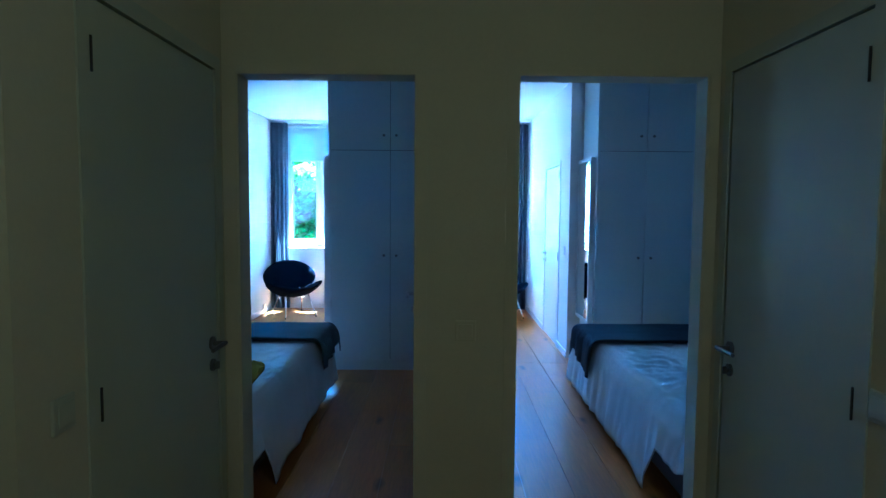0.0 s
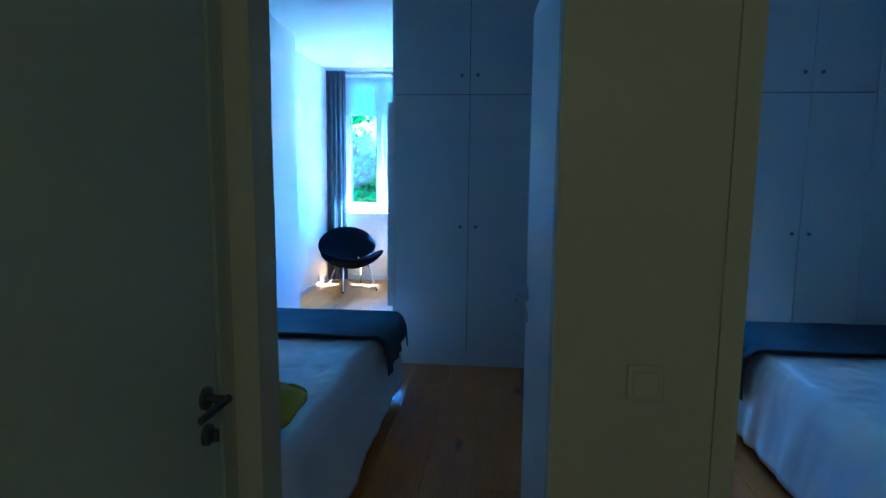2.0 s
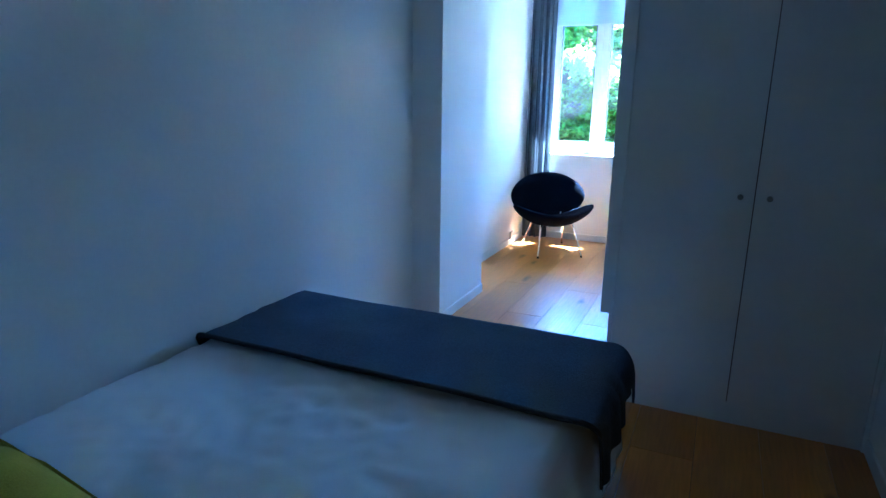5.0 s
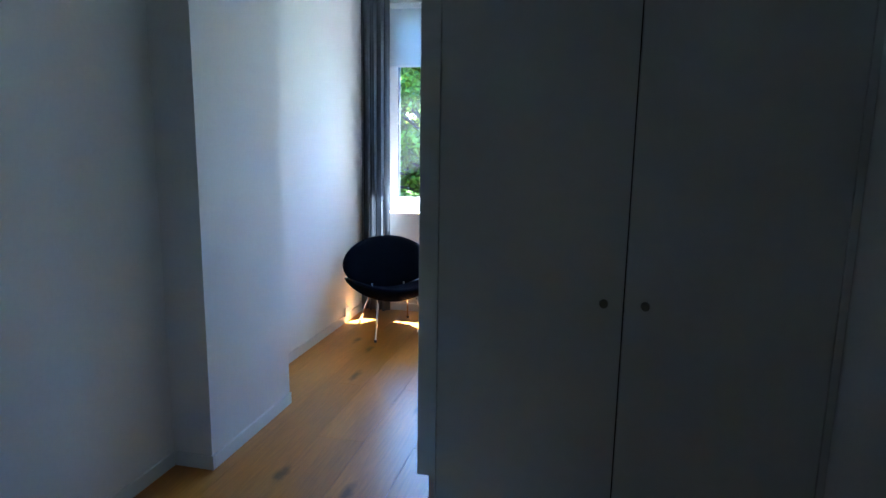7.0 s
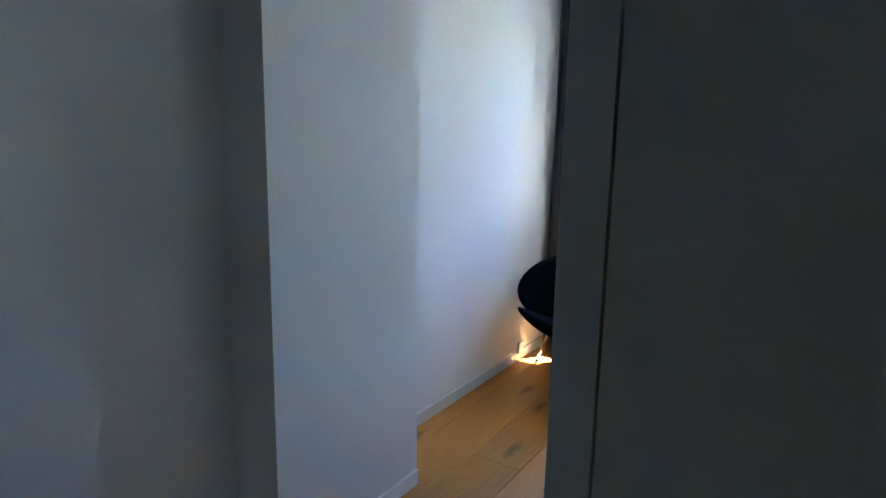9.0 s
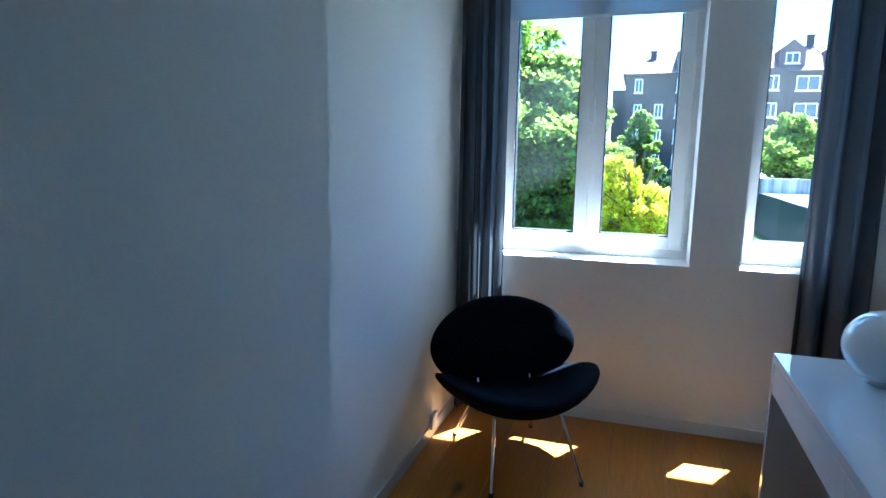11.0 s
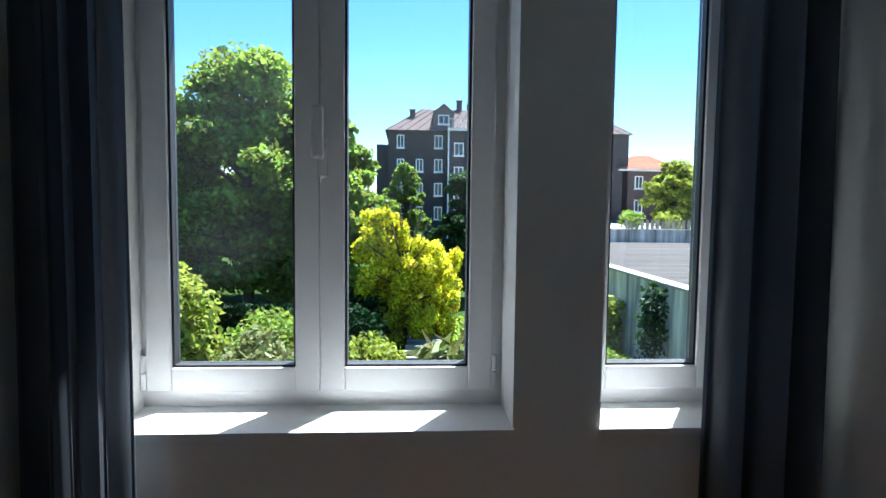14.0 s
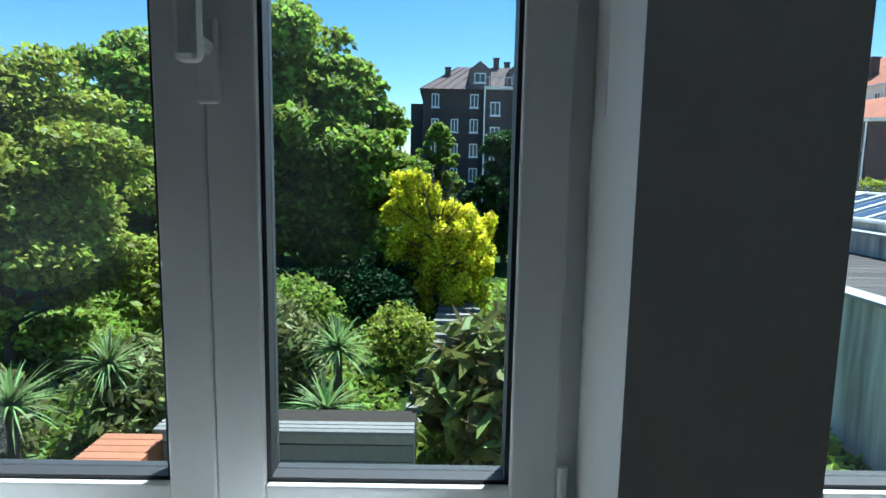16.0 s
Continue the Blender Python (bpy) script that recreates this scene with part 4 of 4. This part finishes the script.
# hedge across the garden, leaves coloured near black for the shade there
hd = thing("hedge", "green hedge, its deep shade put into the leaf colour", "hedge", -5.2, 25.3, G0)
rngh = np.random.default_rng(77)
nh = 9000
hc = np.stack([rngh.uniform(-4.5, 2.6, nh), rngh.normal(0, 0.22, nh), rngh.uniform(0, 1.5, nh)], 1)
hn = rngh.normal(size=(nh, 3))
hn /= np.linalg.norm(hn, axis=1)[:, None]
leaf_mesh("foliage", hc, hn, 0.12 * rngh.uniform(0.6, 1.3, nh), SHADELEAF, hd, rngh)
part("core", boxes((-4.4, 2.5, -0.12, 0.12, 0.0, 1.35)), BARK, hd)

# far wood behind everything
fw = tagged(new("far_trees"), "distant line of dark green trees", "trees", kind="stuff")
rngf = np.random.default_rng(5)
nf = 16000
fx = rngf.uniform(-75, -7, nf)
fh = 7.5 + 2.2 * np.sin(fx * 0.35) + 1.2 * np.sin(fx * 0.9 + 1)
fc = np.stack([fx, 70 + rngf.normal(0, 1.5, nf), G0 + fh * rngf.random(nf) ** 0.7], 1)
fn = rngf.normal(size=(nf, 3))
fn /= np.linalg.norm(fn, axis=1)[:, None]
leaf_mesh("far_foliage", fc, fn, rngf.uniform(0.5, 1.1, nf), OAK, fw, rngf)

# timber steps of the garden path
path = thing("garden_path", "garden path of grey timber sleepers", "path")
for k in range(16):
    yy = 18.2 + k * 0.62
    part("sleeper", boxes((-1.85 + k * 0.05, -0.60 + k * 0.05, yy, yy + 0.22, G0, G0 + 0.10 + 0.02 * k), bevel=0.01), SLEEPER, path)

# timber planter below the windows
pl = thing("planter", "long grey timber planter box", "planter")
for k in range(7):
    part("board", boxes((-4.4, -1.5, 15.0, 15.05, G0 + 0.01 + k * 0.205, G0 + 0.20 + k * 0.205), bevel=0.004), SLEEPER, pl)
for k in range(3):
    part("board", boxes((-4.4, -1.5, 14.78 + k * 0.1, 14.865 + k * 0.1, G0 + 1.452, G0 + 1.49), bevel=0.004), SLEEPER, pl)
part("soil", boxes((-4.4, -1.5, 15.05, 15.7, G0, G0 + 1.36)), SOIL, pl)
dk = thing("garden_deck", "red-brown timber garden deck", "deck")
for k in range(18):
    part("deck_board", boxes((-5.15, -4.42, 12.4 + k * 0.155, 12.545 + k * 0.155, G0, G0 + 1.25), bevel=0.004), REDWOOD, dk)

# low planting that covers the beds
gc = tagged(new("ground_cover"), "low mixed green planting over the beds", "plants", kind="stuff")
rngc = np.random.default_rng(9)
nc = 34000
gx, gy = rngc.uniform(-12, 5.2, nc), rngc.uniform(15.9, 31.0, nc)
keep = ~((gx > -1.95) & (gx < 0.5) & (gy > 18.0) & (gy < 28.3))
gx, gy = gx[keep], gy[keep]
gh = 0.12 + 0.38 * (0.5 + 0.5 * np.sin(gx * 1.7 + 1.3 * np.sin(gy * 1.1)) * np.sin(gy * 1.3 + 2))
gcn = rngc.normal(size=(len(gx), 3)) * 0.7 + np.array([0, 0, 0.6])
gcn /= np.linalg.norm(gcn, axis=1)[:, None]
leaf_mesh("low_foliage", np.stack([gx, gy, G0 + gh * rngc.random(len(gx)) ** 0.5], 1), gcn, 0.11 * rngc.uniform(0.6, 1.5, len(gx)), OAK, gc, rngc, 2.0)

# stained wall and the flat roof behind it
ROOF_Z = -0.62
setting("wall_garden", CONCRETE, "stained grey concrete garden wall", (5.40, 5.65, 9.9, 33.0, G0, -0.42))
tagged(link("wall_coping", boxes((5.31, 5.73, 9.9, 33.0, -0.419, -0.35), bevel=0.01), COPING), "pale stone coping on the garden wall", "coping", kind="structure")
roof = setting("flat_roof", DECKING, "boarded flat roof behind the garden wall", (5.65, 30.5, 9.9, 46.0, G0, ROOF_Z - 0.03), category="roof")
setting("wall_roof_end", CONCRETE, "low grey parapet at the end of the roof", (4.80, 40.0, 46.0, 46.3, G0, 0.25))
setting("wall_terrace", CONCRETE, "raised grey terrace behind the parapet", (4.80, 62.0, 46.3, 110.0, G0, -0.10), category="terrace")
for k, yy in enumerate((21.6, 20.6, 17.0)):
    v = thing("roof_vent", "small pale pointed roof vent cap", "vent", 6.1, yy, ROOF_Z, group="roof vents")
    part("stack", boxes((-0.12, 0.12, -0.12, 0.12, 0, 0.34)), CONCRETE, v)
    bm = bmesh.new()
    bmesh.ops.create_cone(bm, cap_ends=True, segments=4, radius1=0.21, radius2=0.02, depth=0.16, matrix=pose(0, 0, 0.421, 0, 0, 45))
    part("cap", bm, COPING, v)
blk = thing("roof_block", "grey concrete ventilation block on the roof", "vent", 7.0, 17.8, ROOF_Z)
part("body", boxes((-0.35, 0.35, -0.3, 0.3, 0, 0.42), bevel=0.01), CONCRETE, blk)
bm = bmesh.new()
bmesh.ops.create_cone(bm, cap_ends=True, segments=4, radius1=0.26, radius2=0.02, depth=0.2, matrix=pose(0, 0, 0.52, 0, 0, 45))
part("cap", bm, COPING, blk)
skl = thing("roof_skylight", "long glazed skylight on a grey upstand", "skylight", 0, 0, ROOF_Z)
SX0, SX1, SY0, SY1 = 10.25, 14.6, 17.0, 31.0
part("upstand", boxes((SX0, SX1, SY0, SY1, 0, 0.56), bevel=0.02), CONCRETE, skl)
part("ledge", boxes((SX0 - 0.08, SX1 + 0.08, SY0 - 0.08, SY1 + 0.08, 0.562, 0.64), bevel=0.01), COPING, skl)
part("curb", boxes((SX0 + 0.5, SX1 - 0.5, SY0 + 0.5, SY1 - 0.3, 0.642, 0.90)), CONCRETE, skl)
GX0, GX1, GXM, GY0, GY1 = SX0 + 0.4, SX1 - 0.4, (SX0 + SX1) / 2, SY0 + 0.4, SY1 - 0.2
bm = bmesh.new()
q0 = [bm.verts.new(p) for p in ((GX0, GY0, 0.90), (GX0, GY1, 0.90), (GXM, GY1 - 1.2, 1.55), (GXM, GY0 + 1.2, 1.55), (GX1, GY0, 0.90), (GX1, GY1, 0.90))]
for f4 in ((1, 0, 3, 2), (3, 4, 5, 2), (0, 4, 3), (5, 1, 2), (0, 1, 5, 4)):
    bm.faces.new([q0[i] for i in f4])
part("glazing", bm, DARKGLASS, skl)
for k in range(13):
    q = k / 12
    part("glazing_bar", rod(bmesh.new(), (GX0, GY0 + (GY1 - GY0) * q, 0.92), (GXM, GY0 + 1.2 + (GY1 - GY0 - 2.4) * q, 1.57), 0.045, seg=6), FRAMEW, skl)
part("ridge", rod(bmesh.new(), (GXM, GY0 + 1.2, 1.57), (GXM, GY1 - 1.2, 1.57), 0.06, seg=8), FRAMEW, skl)
part("gutter", rod(bmesh.new(), (GX0, GY0, 0.91), (GX0, GY1, 0.91), 0.06, seg=8), FRAMEW, skl)


def facade_window(parent, cx, cz, w, h, axis, face, sign):
    """A white framed window on a wall; axis: the wall runs along x or y; face: the wall's plane; sign: outward."""
    def bx(u0, u1, d0, d1, z0, z1):
        a, b = sorted((face + sign * d0, face + sign * d1))
        return (u0, u1, a, b, z0, z1) if axis == "x" else (a, b, u0, u1, z0, z1)
    f = 0.11
    fr = part("window", boxes(bx(cx - w / 2, cx - w / 2 + f, 0, 0.1, cz - h / 2, cz + h / 2), bx(cx + w / 2 - f, cx + w / 2, 0, 0.1, cz - h / 2, cz + h / 2),
                              bx(cx - w / 2 + f, cx + w / 2 - f, 0, 0.1, cz - h / 2, cz - h / 2 + f), bx(cx - w / 2 + f, cx + w / 2 - f, 0, 0.1, cz + h / 2 - f, cz + h / 2),
                              bx(cx - 0.04, cx + 0.04, 0.03, 0.09, cz - h / 2 + f, cz + h / 2 - f)), FRAMEW, parent)
    part("pane", boxes(bx(cx - w / 2 + f, cx + w / 2 - f, 0.01, 0.04, cz - h / 2 + f, cz + h / 2 - f)), DARKGLASS, fr)
    part("sill", boxes(bx(cx - w / 2 - 0.1, cx + w / 2 + 0.1, 0, 0.2, cz - h / 2 - 0.1, cz - h / 2 - 0.002)), FRAMEW, fr)


# the tall dark brick building
ab = thing("apartment_building", "tall dark brick apartment building with white windows", "building", 0.15, 0, 0.4)
BY = 78.0
part("wall", boxes((-3.4, 25.0, BY, BY + 14, G0 - 0.4, 9.9)), BRICK, ab)
part("wall", boxes((-4.8, -3.4, BY + 1, BY + 12, G0 - 0.4, 8.4)), BRICK, ab)
part("wall", boxes((3.6, 12.5, BY - 0.9, BY - 0.002, G0 - 0.4, 10.2)), BRICK, ab)
bm = bmesh.new()
rv = [bm.verts.new(p) for p in ((-3.8, BY - 0.5, 9.95), (25.4, BY - 0.5, 9.95), (25.4, BY + 14.5, 9.95), (-3.8, BY + 14.5, 9.95), (0.6, BY + 5, 13.2), (21.5, BY + 5, 13.2), (21.5, BY + 9, 13.2), (0.6, BY + 9, 13.2))]
for f4 in ((0, 1, 5, 4), (1, 2, 6, 5), (2, 3, 7, 6), (3, 0, 4, 7), (4, 5, 6, 7), (3, 2, 1, 0)):
    bm.faces.new([rv[i] for i in f4])
roof_part = part("roof", bm, ZINC, ab, "grey standing-seam roof")
for k in range(26):
    q = k / 25
    part("seam", rod(bmesh.new(), (-3.6 + 28.8 * q, BY - 0.45, 10.0), (0.7 + 20.7 * q, BY + 5, 13.24), 0.05, seg=5), ZINC, roof_part)
for cx, cy, h in ((-0.6, BY + 3, 12.7), (5.2, BY + 5, 14.2), (6.6, BY + 6, 13.9), (10.5, BY + 4, 14.3), (15.5, BY + 5, 14.2)):
    part("chimney", boxes((cx - 0.32, cx + 0.32, cy - 0.3, cy + 0.3, 10.4, h), (cx - 0.4, cx + 0.4, cy - 0.38, cy + 0.38, h, h + 0.12)), BRICK2, roof_part)
for cx in (3.0, 7.4, 13.0, 17.5):
    bm = bmesh.new()
    dv = [bm.verts.new(p) for p in ((cx - 1.2, BY + 0.3, 10.2), (cx + 1.2, BY + 0.3, 10.2), (cx + 1.2, BY + 0.3, 12.2), (cx, BY + 0.3, 13.2), (cx - 1.2, BY + 0.3, 12.2),
                                    (cx - 1.2, BY + 4, 10.2), (cx + 1.2, BY + 4, 10.2), (cx + 1.2, BY + 4, 12.2), (cx, BY + 4, 13.2), (cx - 1.2, BY + 4, 12.2))]
    for f4 in ((0, 1, 2, 3, 4), (1, 6, 7, 2), (2, 7, 8, 3), (3, 8, 9, 4), (4, 9, 5, 0)):
        bm.faces.new([dv[i] for i in f4])
    part("dormer", bm, ZINC, ab)
    facade_window(ab, cx, 11.3, 1.3, 1.1, "x", BY + 0.3, -1)
for row in range(5):
    z = 8.7 - row * 2.75
    for cx, w in ((-2.0, 0.85), (0.2, 0.85), (2.4, 0.95)):
        if row == 0 and cx == 0.2:
            continue
        facade_window(ab, cx, z, w, 1.5, "x", BY, -1)
    for cx, w in ((4.7, 1.1), (7.9, 2.2), (11.2, 1.1)):
        facade_window(ab, cx, z - 0.9 * (cx == 4.7), w, 1.5, "x", BY - 0.9, -1)
    for cx, w in ((14.6, 2.2), (18.6, 1.2), (22.4, 1.2)):
        facade_window(ab, cx, z, w, 1.5, "x", BY, -1)
part("downpipe", rod(bmesh.new(), (3.5, BY - 0.95, G0), (3.5, BY - 0.95, 10), 0.09), FRAMEW, ab)
bal = part("roof_balcony", boxes((3.4, 8.4, BY - 1.4, BY - 0.91, 9.9, 10.2), (3.4, 8.4, BY - 1.4, BY - 1.34, 11.15, 11.22)), RENDER, ab)
for k in range(11):
    part("baluster", rod(bmesh.new(), (3.45 + k * 0.49, BY - 1.37, 10.2), (3.45 + k * 0.49, BY - 1.37, 11.15), 0.03, seg=6), FRAMEW, bal)


def tiled_house(x0, x1, y0, y1, z0, eave, ridge, mat, name_label):
    """A hipped orange-tiled house with white windows on its west side and south end."""
    hs = thing("tiled_house", name_label, "house")
    part("wall", boxes((x0, x1, y0, y1, z0, eave)), mat, hs)
    o, ym = 0.6, (y0 + y1) / 2
    half = min(x1 - x0, y1 - y0) / 2 * 0.98
    part("cornice", boxes((x0 - o, x1 + o, y0 - o, y1 + o, eave - 0.12, eave + 0.1)), RENDER, hs)
    bm = bmesh.new()
    n = 14
    for k in range(n):
        a, b = k / n, (k + 1) / n
        za, zb = eave + 0.1 + (ridge - eave) * a, eave + 0.1 + (ridge - eave) * b + 0.03
        for side in (0, 1, 2, 3):
            def corner(t, i, z):
                s = t * half
                pts = ((x0 - o + s, y0 - o + s), (x1 + o - s, y0 - o + s), (x1 + o - s, y1 + o - s), (x0 - o + s, y1 + o - s))
                return (*pts[i % 4], z)
            bm.faces.new([bm.verts.new(p) for p in (corner(a, side, za), corner(a, side + 1, za), corner(b, side + 1, zb), corner(b, side, zb))])
    bm.faces.new([bm.verts.new(p) for p in (corner(1, 0, ridge + 0.1), corner(1, 1, ridge + 0.1), corner(1, 2, ridge + 0.1), corner(1, 3, ridge + 0.1))])
    r = part("roof", bm, TILES, hs, "orange clay tile roof")
    part("chimney", boxes((x0 + 1.2, x0 + 2.1, y0 + 4.6, y0 + 5.5, eave, eave + 3.4), (x0 + 1.1, x0 + 2.2, y0 + 4.5, y0 + 5.6, eave + 3.4, eave + 3.55)), BRICK2, r)
    for row, z in enumerate((eave - 1.45, eave - 4.25)):
        if z - 0.7 < z0:
            continue
        n_win = int((y1 - y0) / 2.2)
        for k in range(n_win):
            facade_window(hs, y0 + 1.4 + k * (y1 - y0 - 2.4) / max(1, n_win - 1), z, 1.7 if k % 4 == 2 else 0.95, 1.55, "y", x0, -1)
        for k in range(int((x1 - x0) / 3.2)):
            facade_window(hs, x0 + 2.0 + k * 3.2, z, 1.0, 1.5, "x", y0, -1)
    for yy in (y0 + 0.5, y1 - 0.4):
        part("downpipe", rod(bmesh.new(), (x0 - 0.1, yy, z0), (x0 - 0.1, yy, eave - 0.12), 0.07, seg=8), FRAMEW, hs)
    return hs


tiled_house(31.0, 41.5, 54.0, 72.5, -0.1, 5.7, 7.9, BRICK2, "two-storey brown brick house with orange tiled roof")
tiled_house(45.0, 59.0, 72.0, 93.0, -0.1, 11.0, 15.4, RENDER, "pale rendered house with orange tiled roof behind")
tiled_house(24.5, 31.0, 78.0, 84.0, -0.1, 6.2, 8.0, BRICK2, "small far brick house with orange tiled roof")

fence = thing("railing", "low slatted garden fence at the house terrace", "fence")
for k in range(44):
    part("slat", boxes((13.5 + k * 0.36, 13.70 + k * 0.36, 47.2, 47.24, -0.1, 0.85)), SLEEPER, fence)
part("rail", boxes((13.4, 29.4, 47.245, 47.30, 0.45, 0.52)), SLEEPER, fence)
for k in range(6):
    shrub(14.2 + k * 2.6, 47.9, 0.85, 1.3, OAK2 if k % 2 else OAK, 60 + k, "small green shrub behind the terrace fence", 700, 0.13, z0=-0.1)

# boards of the flat roof
for k in range(74):
    yy = 13.2 + k * 0.44
    me_ob = link("board", boxes((5.66, 17.0, yy, yy + 0.425, ROOF_Z - 0.03, ROOF_Z)), DECKING, roof)

# ---- bedroom and hall floor boards ----
floor = tagged(link("floor", boxes((-2.42, 3.6, -1.82, 9.44, -0.12, -0.024)), GAP), "warm pine plank floor with knots", "floor", kind="structure")
rngp = random.Random(4)
PW = 0.262
plank_meshes = {}
col = 0
xx = -2.42
while xx < 3.59:
    yy = -1.82 + rngp.choice((-2.1, -1.4, -0.7, 0.0))
    while yy < 9.42:
        ln = rngp.choice((2.8, 3.5, 4.2))
        a, b = max(yy, -1.82), min(yy + ln, 9.42)
        w = min(PW, 3.6 - xx)
        if b - a > 0.05:
            k = (round(b - a, 3), round(w, 3))
            if k not in plank_meshes:
                bm = boxes((0, w - 0.0022, 0, b - a - 0.002, -0.022, 0.0))
                me = bpy.data.meshes.new("plank")
                bm.to_mesh(me)
                bm.free()
                me.materials.append(PINE)
                plank_meshes[k] = me
            ob = new("plank", plank_meshes[k])
            ob.parent = floor
            ob.location = (xx, a, 0)
        yy += ln
    xx += PW
